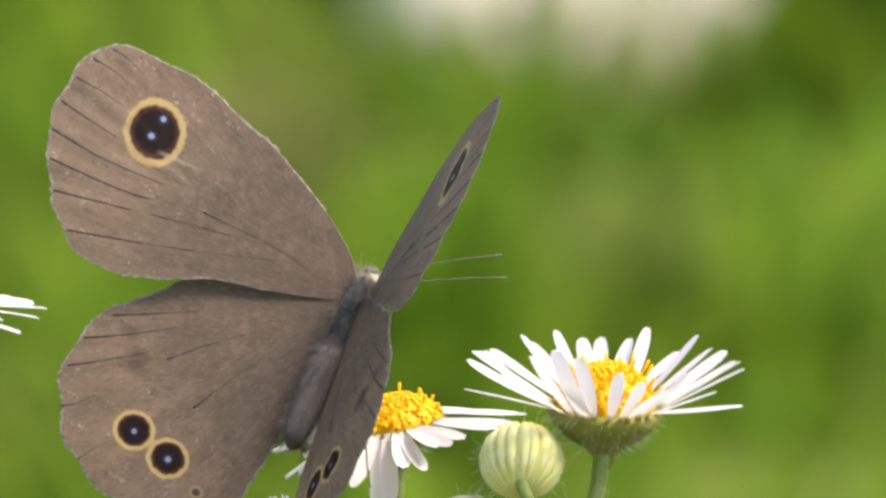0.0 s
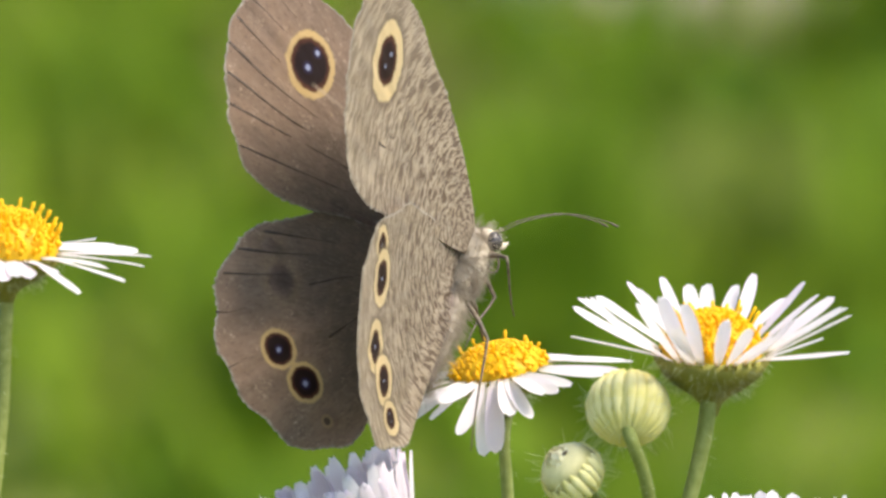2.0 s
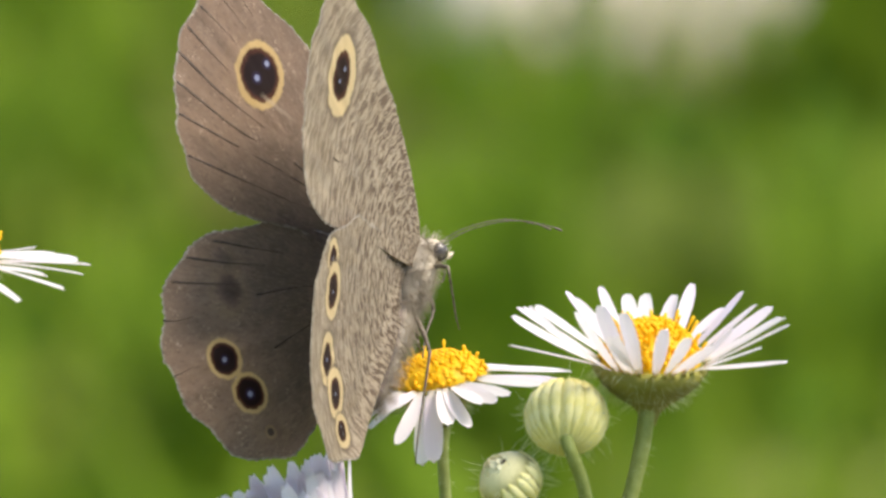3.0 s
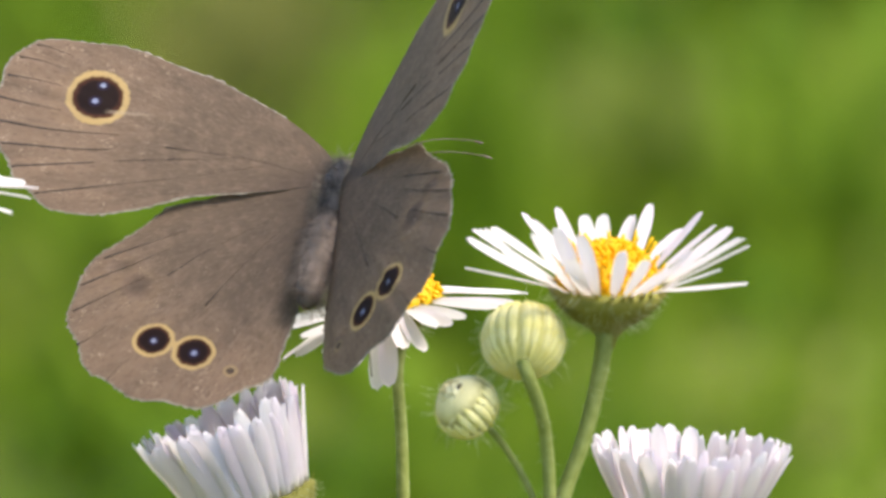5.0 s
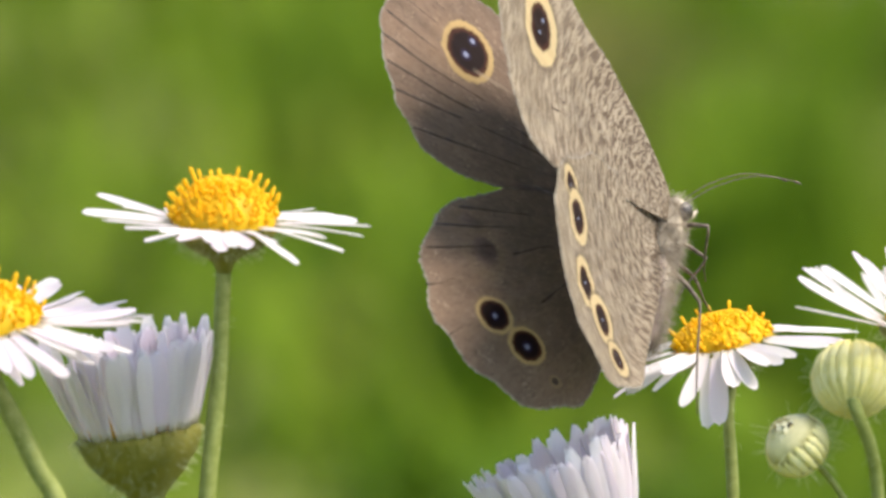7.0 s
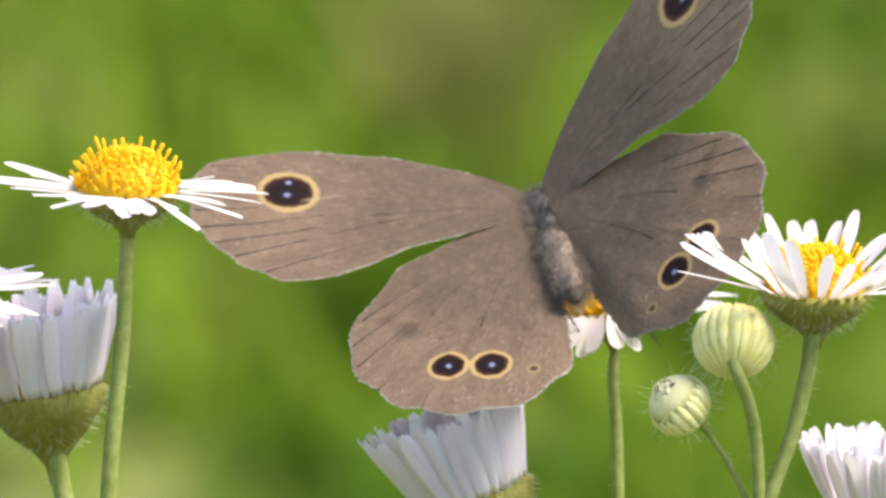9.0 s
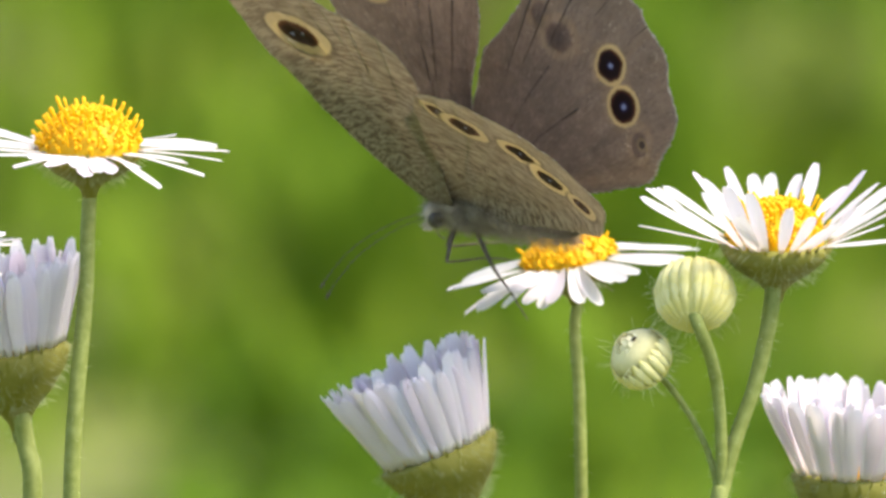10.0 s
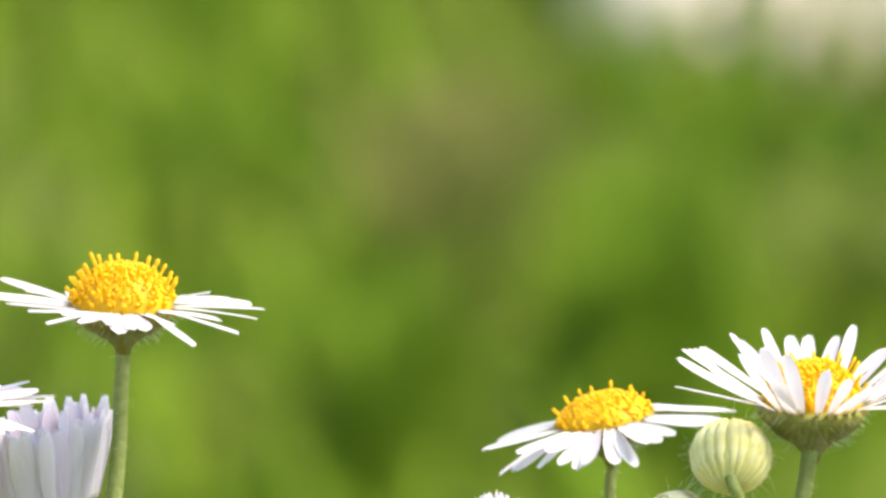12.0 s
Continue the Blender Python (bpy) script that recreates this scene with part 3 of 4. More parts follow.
# ---- the butterfly ----
# Outlines in millimetres from the hinge: outward, forward along the body.
FORE_RIM = ((-0.56, -0.61), (-0.43, 0.97), (0.44, 1.91), (2.92, 3.05), (5.8, 3.82), (9.0, 4.39), (12.43, 4.7), (15.45, 4.72), (18.11, 4.22), (19.34, 3.83), (20.16, 3.39), (20.76, 2.76), (21.28, 1.73), (21.16, -0.96), (20.41, -3.43), (18.61, -5.83), (16.69, -7.57), (14.66, -8.57), (12.89, -8.64), (11.27, -8.11), (8.86, -6.54), (6.25, -4.44), (2.43, -2.48))
HIND_RIM = ((-0.5, 0.95), (1.5, 1.0), (4.78, -0.9), (8.03, -2.71), (10.25, -4.94), (11.89, -7.46), (12.75, -9.51), (12.76, -11.37), (12.15, -13.21), (11.0, -14.97), (9.53, -16.36), (7.91, -17.17), (5.92, -17.55), (3.72, -17.54), (1.32, -16.86), (-0.05, -15.22), (-0.9, -13.69), (-0.9, -11.93), (-1.0, -10.01), (-1.1, -7.19), (-0.8, -4.0))
# Eyespots: outward, forward, half length, half width, turn, pupils (outward, forward, radius).
FORE_EYES_TOP = ((15.1, 0.4, 2.2, 1.95, 60, ((15.19, 1.41, 0.20), (15.13, 0.06, 0.22))),)
HIND_EYES_TOP = ((6.78, -13.35, 1.33, 1.24, 0, ((6.75, -13.4, 0.17),)), (4.06, -13.73, 1.36, 1.26, 0, ((4.02, -13.78, 0.2),)), (1.43, -14.61, 0.46, 0.42, 0, ()))
FORE_EYES_UNDER = ((15.95, -0.1, 2.6, 2.0, 70, ((15.9, 0.5, 0.17), (15.95, -0.6, 0.15))),)
HIND_EYES_UNDER = ((10.75, -8.4, 1.3, 1.15, 30, ((10.75, -8.4, 0.11),)), (9.1, -9.6, 1.8, 1.5, 60, ((9.0, -9.6, 0.12),)), (6.78, -13.2, 1.7, 1.5, 30, ((6.75, -13.2, 0.13),)), (4.06, -13.6, 1.68, 1.5, 0, ((4.05, -13.6, 0.13),)), (1.5, -14.4, 1.4, 1.0, -20, ((1.2, -14.4, 0.08), (1.8, -14.3, 0.08))))


def wing_material(name, side, eyes, under, show_through=None, scratch=False):
    """Scaled wing skin: brown above with a coppery outer band, pale with broken dark ripples below, with ringed eyespots."""
    n = Nodes(name)
    v = n.local()
    x, y, z = n.xyz(v)
    x = n.math("MULTIPLY", x, float(side))
    out = n.math("SQRT", n.math("ADD", n.math("MULTIPLY", x, x), n.math("MULTIPLY", y, y)))
    bearing = n.math("ARCTAN2", y, n.math("ADD", x, 1.5))
    rays = n.noise(n.vec(n.math("MULTIPLY", bearing, 13.0), n.math("MULTIPLY", out, 0.16), 3.0), 1.0, 3.0, 0.6)
    scales = n.noise(n.vec(n.math("MULTIPLY", bearing, 60.0), n.math("MULTIPLY", out, 1.6), 7.0), 1.0, 2.0, 0.7)
    cloud = n.noise(v, 0.22, 3.0)
    grain = n.noise(v, 6.0, 2.0, 0.8)
    if under:
        bent = n.math("ADD", n.math("MULTIPLY", out, 4.5), n.math("MULTIPLY", n.noise(v, 0.9, 3.0), 4.0))
        ripple = n.noise(n.vec(bent, n.math("MULTIPLY", bearing, 8.0), 0.0), 1.0, 2.5, 0.55)
        ripple = n.step(ripple, 0.44, 0.57)
        root = n.step(out, 18.0, 7.0, 0.65, 1.0)
        c = n.mix(n.step(cloud, 0.3, 0.7), (0.360, 0.288, 0.208), (0.460, 0.375, 0.280))
        c = n.mix(n.step(rays, 0.45, 0.7, 0.0, 0.35), c, (0.285, 0.250, 0.215))
        c = n.mix(n.math("MULTIPLY", ripple, root), c, (0.125, 0.088, 0.062))
        # pale glints of the scales, put into the colour
        c = n.mix(n.step(grain, 0.60, 0.78, 0.0, 0.55), c, (0.60, 0.54, 0.46))
        height = n.math("ADD", n.math("MULTIPLY", ripple, -0.6), grain)
        ring, ring_w, dark = (0.62, 0.48, 0.27), 0.63, (0.020, 0.008, 0.006)
    else:
        band = n.step(n.math("ADD", out, n.math("MULTIPLY", cloud, 4.0)), 10.5, 17.5)
        c = n.mix(band, (0.150, 0.106, 0.080), (0.245, 0.163, 0.117))
        c = n.mix(n.step(rays, 0.38, 0.68, 0.0, 0.45), c, (0.100, 0.072, 0.056))
        c = n.mix(n.step(n.noise(v, 0.6, 5.0, 0.7), 0.48, 0.66, 0.0, 0.42), c, (0.265, 0.185, 0.138))
        c = n.mix(n.step(scales, 0.50, 0.72, 0.0, 0.48), c, (0.30, 0.22, 0.165))
        c = n.mix(n.step(scales, 0.47, 0.28, 0.0, 0.45), c, (0.075, 0.053, 0.042))
        # lighter scale flecks, with their coppery sheen painted in, strongest on the band
        fleck = n.math("MULTIPLY", n.step(n.noise(v, 0.9, 4.0, 0.75), 0.50, 0.68), n.step(n.noise(v, 4.6, 3.0, 0.8), 0.52, 0.66))
        c = n.mix(n.math("MULTIPLY", fleck, n.math("ADD", n.math("MULTIPLY", band, 0.75), 0.2)), c, (0.66, 0.50, 0.38))
        # underside eyespots that show through against the light, painted faintly into the upper colour
        for bx, by, br in show_through or ():
            ddx, ddy = n.math("SUBTRACT", x, bx), n.math("SUBTRACT", y, by)
            g = n.math("SQRT", n.math("ADD", n.math("MULTIPLY", ddx, ddx), n.math("MULTIPLY", ddy, ddy)))
            c = n.mix(n.step(n.math("ADD", g, n.math("MULTIPLY", cloud, 0.5)), br + 0.5, br * 0.7, 0.0, 0.38), c, (0.045, 0.032, 0.026))
        height = n.math("ADD", grain, n.math("MULTIPLY", rays, 1.2))
        ring, ring_w, dark = (0.50, 0.35, 0.165), 0.80, (0.014, 0.006, 0.006)
    wobble = n.math("MULTIPLY", n.math("SUBTRACT", n.noise(v, 1.9, 4.0, 0.75), 0.5), 0.26)
    for ex, ey, a, b, turn, pupils in eyes:
        dx, dy = n.math("SUBTRACT", x, ex), n.math("SUBTRACT", y, ey)
        ct, st = math.cos(radians(turn)), math.sin(radians(turn))
        p = n.math("DIVIDE", n.math("ADD", n.math("MULTIPLY", dx, ct), n.math("MULTIPLY", dy, st)), a)
        q = n.math("DIVIDE", n.math("SUBTRACT", n.math("MULTIPLY", dy, ct), n.math("MULTIPLY", dx, st)), b)
        f = n.math("SQRT", n.math("ADD", n.math("MULTIPLY", p, p), n.math("MULTIPLY", q, q)))
        f = n.math("ADD", f, wobble)
        if under:
            c = n.mix(n.step(f, 1.30, 1.05, 0.0, 0.7), c, (0.135, 0.100, 0.072))
        c = n.mix(n.step(f, 1.06, 0.97, 0.0, 1.0 if pupils else 0.45), c, ring)
        inner = ring_w if pupils else 0.55
        c = n.mix(n.step(f, inner + 0.05, inner - 0.05), c, (0.070, 0.024, 0.014) if pupils else (0.10, 0.07, 0.055))
        if pupils:
            c = n.mix(n.step(f, inner - 0.05, inner - 0.22), c, dark)
        for px, py, r in pupils:
            ddx, ddy = n.math("SUBTRACT", x, px), n.math("SUBTRACT", y, py)
            g = n.math("SQRT", n.math("ADD", n.math("MULTIPLY", ddx, ddx), n.math("MULTIPLY", ddy, ddy)))
            if not under:
                c = n.mix(n.step(g, r * 2.4, r * 0.9, 0.0, 0.3), c, (0.06, 0.05, 0.16))
            c = n.mix(n.step(g, r * 1.15, r * 0.7, 0.0, 0.5 if under else 0.62), c, (0.45, 0.50, 0.75))
    if scratch:
        # a pale worn streak through the scales beside the large eyespot
        off = n.math("ABSOLUTE", n.math("ADD", n.math("ADD", y, n.math("MULTIPLY", n.math("SUBTRACT", x, 12.6), 0.28)), n.math("MULTIPLY", n.math("SUBTRACT", grain, 0.5), 0.5)))
        span = n.math("MULTIPLY", n.step(x, 10.9, 12.2), n.step(x, 14.4, 13.8))
        c = n.mix(n.math("MULTIPLY", span, n.step(off, 0.22, 0.04, 0.0, 0.42)), c, (0.46, 0.36, 0.28))
    n.bump(height, 0.3, 0.00007)
    n.bsdf.inputs["Sheen Weight"].default_value = 0.05
    n.bsdf.inputs["Sheen Roughness"].default_value = 0.45
    n.bsdf.inputs["Sheen Tint"].default_value = (0.9, 0.8, 0.72, 1)
    g = n.tree.nodes.new("ShaderNodeGamma")
    n.link(c, g.inputs["Color"])
    g.inputs["Gamma"].default_value = 0.62
    return n.finish(c, 0.70, 0.45, g.outputs["Color"], spec=0.18)


FRINGE = plain_material("pale wing fringe", (0.22, 0.19, 0.155), (0.46, 0.41, 0.35), 2.2, 0.8, 0.5)
VEIN = plain_material("dark wing vein", (0.036, 0.025, 0.019), (0.080, 0.057, 0.043), 2.5, 0.7)


def body_material():
    """Slate brown back, paler rosy brown abdomen with a dark tip, pale grey belly."""
    n = Nodes("grey brown body scales")
    v = n.local()
    x, y, z = n.xyz(v)
    c = n.mix(n.step(n.noise(v, 1.1, 4.0), 0.3, 0.7), (0.075, 0.069, 0.070), (0.150, 0.136, 0.132))
    c = n.mix(n.step(n.math("ADD", y, n.noise(v, 1.5)), -1.2, -2.8), c, (0.215, 0.165, 0.138))
    c = n.mix(n.step(n.math("ADD", y, n.noise(v, 1.5)), -8.2, -9.2, 0.0, 0.8), c, (0.060, 0.046, 0.040))
    c = n.mix(n.step(n.math("ADD", z, n.noise(v, 1.5)), 0.75, 0.0), c, (0.36, 0.305, 0.24))
    flank = n.math("MULTIPLY", n.step(n.math("ABSOLUTE", x), 0.5, 0.85), n.step(y, -2.8, -1.8))
    c = n.mix(flank, c, (0.33, 0.28, 0.22))
    n.bump(n.noise(v, 4.0), 0.4, 0.0001)
    return n.finish(c, 0.85)


BODY_FUR = body_material()
BODY_PALE = plain_material("pale grey belly scales", (0.42, 0.355, 0.275), (0.55, 0.475, 0.37), 1.4, 0.8)


def fur_material():
    """Slate hairs on the back, rosy brown on the abdomen, pale ones on the flanks and belly."""
    n = Nodes("brown grey body hair")
    v = n.local()
    x, y, z = n.xyz(v)
    c = n.mix(n.step(n.noise(v, 2.0, 4.0), 0.3, 0.7), (0.085, 0.078, 0.078), (0.22, 0.20, 0.19))
    c = n.mix(n.step(n.math("ADD", y, n.noise(v, 1.5)), -1.2, -2.8), c, n.mix(n.island(), (0.19, 0.145, 0.12), (0.40, 0.32, 0.275)))
    c = n.mix(n.step(n.math("ADD", y, n.noise(v, 1.5)), -8.2, -9.4, 0.0, 0.8), c, (0.075, 0.058, 0.050))
    c = n.mix(n.step(n.math("ADD", z, n.noise(v, 1.5)), 0.8, 0.05), c, (0.42, 0.355, 0.28))
    flank = n.math("MULTIPLY", n.step(n.math("ABSOLUTE", x), 0.5, 0.85), n.step(y, -2.8, -1.8))
    c = n.mix(flank, c, (0.38, 0.32, 0.255))
    return n.finish(c, 0.75, 0.25)


FUR_HAIR = fur_material()
EYE = plain_material("dark compound eye", (0.02, 0.016, 0.015), (0.06, 0.045, 0.04), 4.0, 0.25, spec=0.6)
LEG = plain_material("brown leg", (0.07, 0.052, 0.038), (0.17, 0.135, 0.10), 2.5, 0.6)
FEELER = plain_material("banded brown antenna", (0.05, 0.038, 0.028), (0.15, 0.12, 0.09), 5.0, 0.6)


def wing(name, parent, side, rim, heart, top, under, veins, label):
    """One wing: two thin skins with a soft relief between the veins, a pale fringe, and dark vein streaks above."""
    rng = random.Random(len(rim))
    steps = 8
    pts = [Vector((p[0], p[1], 0)) for p in rim]
    line = spline(pts + [pts[0]], steps)[:-1]
    count = len(line)
    centre = Vector((*heart, 0))
    angles = [math.atan2(v[-1][1], v[-1][0]) for _, *v in veins]

    def relief(p):
        r = p.length
        a = math.atan2(p.y, p.x)
        near = min(abs(a - b) for b in angles)
        fold = math.exp(-(near / 0.035) ** 2)
        droop = (0.0 if "fore" in name else 0.006 * max(0.0, r - 8.0) ** 2 + min(0.55, 0.2 * max(0.0, 0.9 - p.x) ** 2) * min(1.0, max(0.0, -p.y) / 3))
        return (-droop + 0.16 * math.sin(p.x * 0.16) * min(1, r / 8) + (0.10 * fold - 0.05) * min(1.0, max(0.0, (r - 4) / 10))
                + 0.08 * noise.noise(p * 0.22) * min(1, r / 5))

    def scallop(i, p):
        r = p.length
        if r < (8.0 if "fore" in name else 7.0):
            return 0.0
        a = math.atan2(p.y, p.x)
        return (0.10 if "fore" in name else 0.17) * math.sin(a * (44 if "fore" in name else 30)) + rng.uniform(-0.05, 0.05)

    rims = []
    for i, p in enumerate(line):
        d = (p - centre).normalized()
        rims.append(p + d * scallop(i, p))
    fr = [0.0, 0.18, 0.36, 0.52, 0.66, 0.78, 0.88, 0.95, 1.0]
    bm = bmesh.new()
    half = 0.035

    def vert(p, dz):
        return bm.verts.new((side * p.x * MM, p.y * MM, (relief(p) + dz) * MM))

    skins = []
    for sgn in (1, -1):
        rings = [[vert(centre, sgn * half)]]
        for f in fr[1:]:
            rings.append([vert(centre.lerp(p, f), sgn * half) for p in rims])
        skins.append(rings)
    flip = side < 0

    def face(vs, slot, rev):
        f = bm.faces.new(vs[::-1] if rev else vs)
        f.material_index = slot
        f.smooth = slot != 2

    for k, (rings, rev0) in enumerate(zip(skins, (False, True))):
        rev = rev0 == flip
        for i in range(count):
            j = (i + 1) % count
            face([rings[0][0], rings[1][i], rings[1][j]], k, rev)
            for a, b in zip(rings[1:], rings[2:]):
                face([a[i], b[i], b[j], a[j]], k, rev)
    # fringe of fine teeth past the rim, closing the two skins
    lips = [[vert(p, sgn * half) for p in rims] for sgn in (1, -1)]
    tips = []
    for i, p in enumerate(rims):
        far = p.length > 5.0
        d = (p - centre).normalized()
        tips.append(vert(p + d * ((0.20 if i % 2 else 0.10) * rng.uniform(0.6, 1.2) if far else 0.03), 0))
    for i in range(count):
        j = (i + 1) % count
        face([lips[0][i], tips[i], tips[j], lips[0][j]], 2, flip)
        face([lips[1][i], lips[1][j], tips[j], tips[i]], 2, flip)
    ob = part(name, bm, [top, under, FRINGE], parent, label, smooth=False)
    # each vein: a slim raised thread that widens towards the rim
    for width, *bends in veins:
        vb = bmesh.new()
        line = spline([Vector((*b, 0)) for b in bends], 6)
        rows = []
        for s, p in enumerate(line):
            t = s / (len(line) - 1)
            d = (line[min(s + 1, len(line) - 1)] - line[max(s - 1, 0)]).normalized()
            w = width * (0.15 + 0.85 * t ** 1.5) * rng.uniform(0.75, 1.2)
            sd = Vector((-d.y, d.x, 0)) * w
            row = []
            for q, dz in ((p - sd, -0.01), (p, 0.022), (p + sd, -0.01), (p + sd * 0.8, -0.05), (p - sd * 0.8, -0.05)):
                row.append(vb.verts.new((side * q.x * MM, q.y * MM, (relief(q) + half + dz) * MM)))
            rows.append(row)
        for a, b in zip(rows, rows[1:]):
            for i in range(5):
                j = (i + 1) % 5
                vb.faces.new((a[i], a[j], b[j], b[i]))
        vb.faces.new(rows[0])
        vb.faces.new(rows[-1])
        bmesh.ops.recalc_face_normals(vb, faces=vb.faces)
        part("vein", vb, VEIN, ob)
    return ob


# veins: half width at the rim, then places from the root outward
FORE_VEINS = ((0.11, (17.9, 2.9), (19.4, 3.1), (20.4, 3.0)), (0.11, (17.7, 1.9), (19.6, 1.9), (21.0, 1.7)), (0.12, (17.6, 0.5), (19.5, 0.35), (21.1, 0.1)),
              (0.13, (16.8, -1.4), (19.0, -1.6), (20.9, -1.7)), (0.14, (12.6, -1.9), (16.5, -3.0), (20.3, -3.5)), (0.11, (9.6, -1.7), (14.0, -3.7), (19.2, -5.1)),
              (0.10, (5.2, -0.8), (10.5, -3.2), (17.8, -6.6)), (0.09, (3.4, -0.7), (9.0, -4.3), (15.6, -8.1)), (0.06, (0.8, -0.3), (4.8, -0.6), (9.6, -1.7)))
HIND_VEINS = ((0.11, (7.6, -4.9), (9.9, -6.5), (11.8, -7.8)), (0.12, (7.9, -6.3), (10.4, -8.4), (12.6, -10.0)), (0.10, (8.6, -8.6), (10.8, -10.6), (12.5, -12.0)),
              (0.07, (10.0, -12.7), (10.8, -13.8), (11.5, -14.4)), (0.06, (8.2, -15.3), (8.5, -16.1), (8.8, -16.7)), (0.07, (2.4, -2.6), (5.2, -5.6), (7.4, -8.4)), (0.06, (1.6, -3.2), (3.4, -7.4), (4.4, -10.2)))


def fur(surface, count, length, rng, back=0.6):
    """Short hairs over an ellipsoid list of (centre, size)."""
    spots = []
    for k in range(count):
        c, s = surface[rng.randrange(len(surface))]
        d = Vector((rng.gauss(0, 1), rng.gauss(0, 1), rng.gauss(0, 1))).normalized()
        p = Vector(c) + Vector((d.x * s[0], d.y * s[1], d.z * s[2]))
        nrm = Vector((d.x / s[0], d.y / s[1], d.z / s[2])).normalized()
        spots.append((p, nrm + Vector((0, -back, 0))))
    return hair_mesh(spots, rng, length, 0.014 * MM, 0.0)


# each leg: length above and below the knee in millimetres, bend at the knee in degrees
LEG_BUILD = {(1, 0): (2.3, 5.0, 120), (1, 1): (2.9, 7.0, 42), (-1, 0): (2.9, 4.6, 95), (-1, 1): (3.5, 3.8, 28)}
NECK = Vector((0, 1.85, -0.95))


def butterfly():
    """Body along +y with its back to +z; wings, feelers and legs are parts."""
    rng = random.Random(5)
    legs = {}
    top = tagged(new("butterfly"), "grey-brown butterfly with yellow-ringed dark eyespots feeding on a white flower", "butterfly")
    bm = bmesh.new()
    ellipsoid(bm, (0, 0.5 * MM, -0.6 * MM), (1.04 * MM, 2.2 * MM, 1.05 * MM))
    ellipsoid(bm, (0, -1.2 * MM, -0.5 * MM), (1.0 * MM, 1.6 * MM, 1.05 * MM))
    thorax = part("thorax", bm, BODY_FUR, top, "grey furry thorax")
    tagged(part("fur", fur([((0, 0.5 * MM, -0.6 * MM), (1.04 * MM, 2.2 * MM, 1.05 * MM)), ((0, -1.2 * MM, -0.5 * MM), (1.0 * MM, 1.6 * MM, 1.05 * MM))], 3200, 1.0 * MM, rng), FUR_HAIR, thorax), kind="stuff")
    # segmented abdomen, a little raised
    bm = bmesh.new()
    rings = []
    for s in range(49):
        t = s / 48
        seg = abs(math.sin(t * 8 * math.pi))
        r = (1.26 * (1 - 0.22 * t) * min(1.0, 0.55 + 2.2 * t) * math.sqrt(max(0.0, 1 - t ** 7)) + 0.02) * (0.91 + 0.09 * seg ** 0.5)
        y, z = -1.6 - 8.4 * t, -0.35 + 0.9 * t
        rings.append([Vector((r * 0.92 * math.cos(a), y, z + r * math.sin(a))) * MM for a in (math.tau * j / 16 for j in range(16))])
    ring_skin(bm, rings)
    bmesh.ops.recalc_face_normals(bm, faces=bm.faces)
    abdomen = part("abdomen", bm, BODY_FUR, top, "brown grey banded abdomen")
    spots = []
    for k in range(2600):
        ring = rings[rng.randrange(1, 46)]
        i = rng.randrange(16)
        c = sum(ring, Vector()) / 16
        p = ring[i].lerp(ring[i - 1], rng.random()) + Vector((0, rng.uniform(-0.1, 0.1) * MM, 0))
        spots.append((p, (p - c).normalized() + Vector((0, -0.9, 0))))
    tagged(part("fur", hair_mesh(spots, rng, 1.05 * MM, 0.013 * MM, 0.0), FUR_HAIR, abdomen), kind="stuff")
    # pale breast
    bm = bmesh.new()
    ellipsoid(bm, (0, 0.3 * MM, -1.15 * MM), (1.05 * MM, 2.0 * MM, 0.9 * MM))
    breast = part("breast", bm, BODY_PALE, top, "pale grey hairy underside")
    tagged(part("fur", fur([((0, 0.3 * MM, -1.15 * MM), (1.05 * MM, 2.0 * MM, 0.9 * MM))], 500, 0.6 * MM, rng), HAIR_PALE, breast), kind="stuff")
    # head
    neck = NECK
    bm = bmesh.new()
    ellipsoid(bm, (0, 0.75 * MM, -0.1 * MM), (0.85 * MM, 0.8 * MM, 0.85 * MM))
    head = part("head", bm, BODY_PALE, top, "small pale grey hairy head")
    tagged(part("fur", fur([((0, 0.75 * MM, -0.1 * MM), (0.85 * MM, 0.8 * MM, 0.85 * MM))], 260, 0.55 * MM, rng, -0.5), HAIR_PALE, head), kind="stuff")
    for s in (-1, 1):
        bm = bmesh.new()
        ellipsoid(bm, (s * 0.62 * MM, 0.95 * MM, -0.1 * MM), (0.42 * MM, 0.58 * MM, 0.62 * MM), 14, 10)
        part("eye", bm, EYE, head, "dark rounded compound eye")
        bm = bmesh.new()
        tube(bm, [Vector(p) * MM for p in ((s * 0.25, 1.1, -0.55), (s * 0.3, 1.7, -0.5), (s * 0.28, 2.1, -0.25))], (0.17 * MM, 0.2 * MM, 0.05 * MM), 7)
        part("palp", bm, BODY_PALE, head, "hairy pale feeler beside the mouth")
        # antenna: fine, banded, clubbed
        bm = bmesh.new()
        path = spline([Vector(p) * MM for p in ((s * 0.3, 1.2, 0.3), (s * 0.45, 3.4, 1.0), (s * 0.6, 6.2, 1.2), (s * 0.7, 8.6, 0.6), (s * 0.75, 9.7, 0.1))], 12)
        n = len(path)
        rings = []
        for i, p in enumerate(path):
            d = (path[min(i + 1, n - 1)] - path[max(i - 1, 0)]).normalized()
            a = d.orthogonal().normalized()
            b = d.cross(a)
            t = i / (n - 1)
            r = (0.027 + (0.012 if i % 2 else 0) + 0.055 * math.exp(-((t - 0.93) / 0.07) ** 2)) * MM
            rings.append([p + (a * math.cos(w) + b * math.sin(w)) * r for w in (math.tau * j / 6 for j in range(6))])
        ring_skin(bm, rings)
        part("antenna", bm, FEELER, head, "thin banded antenna with a slim club")
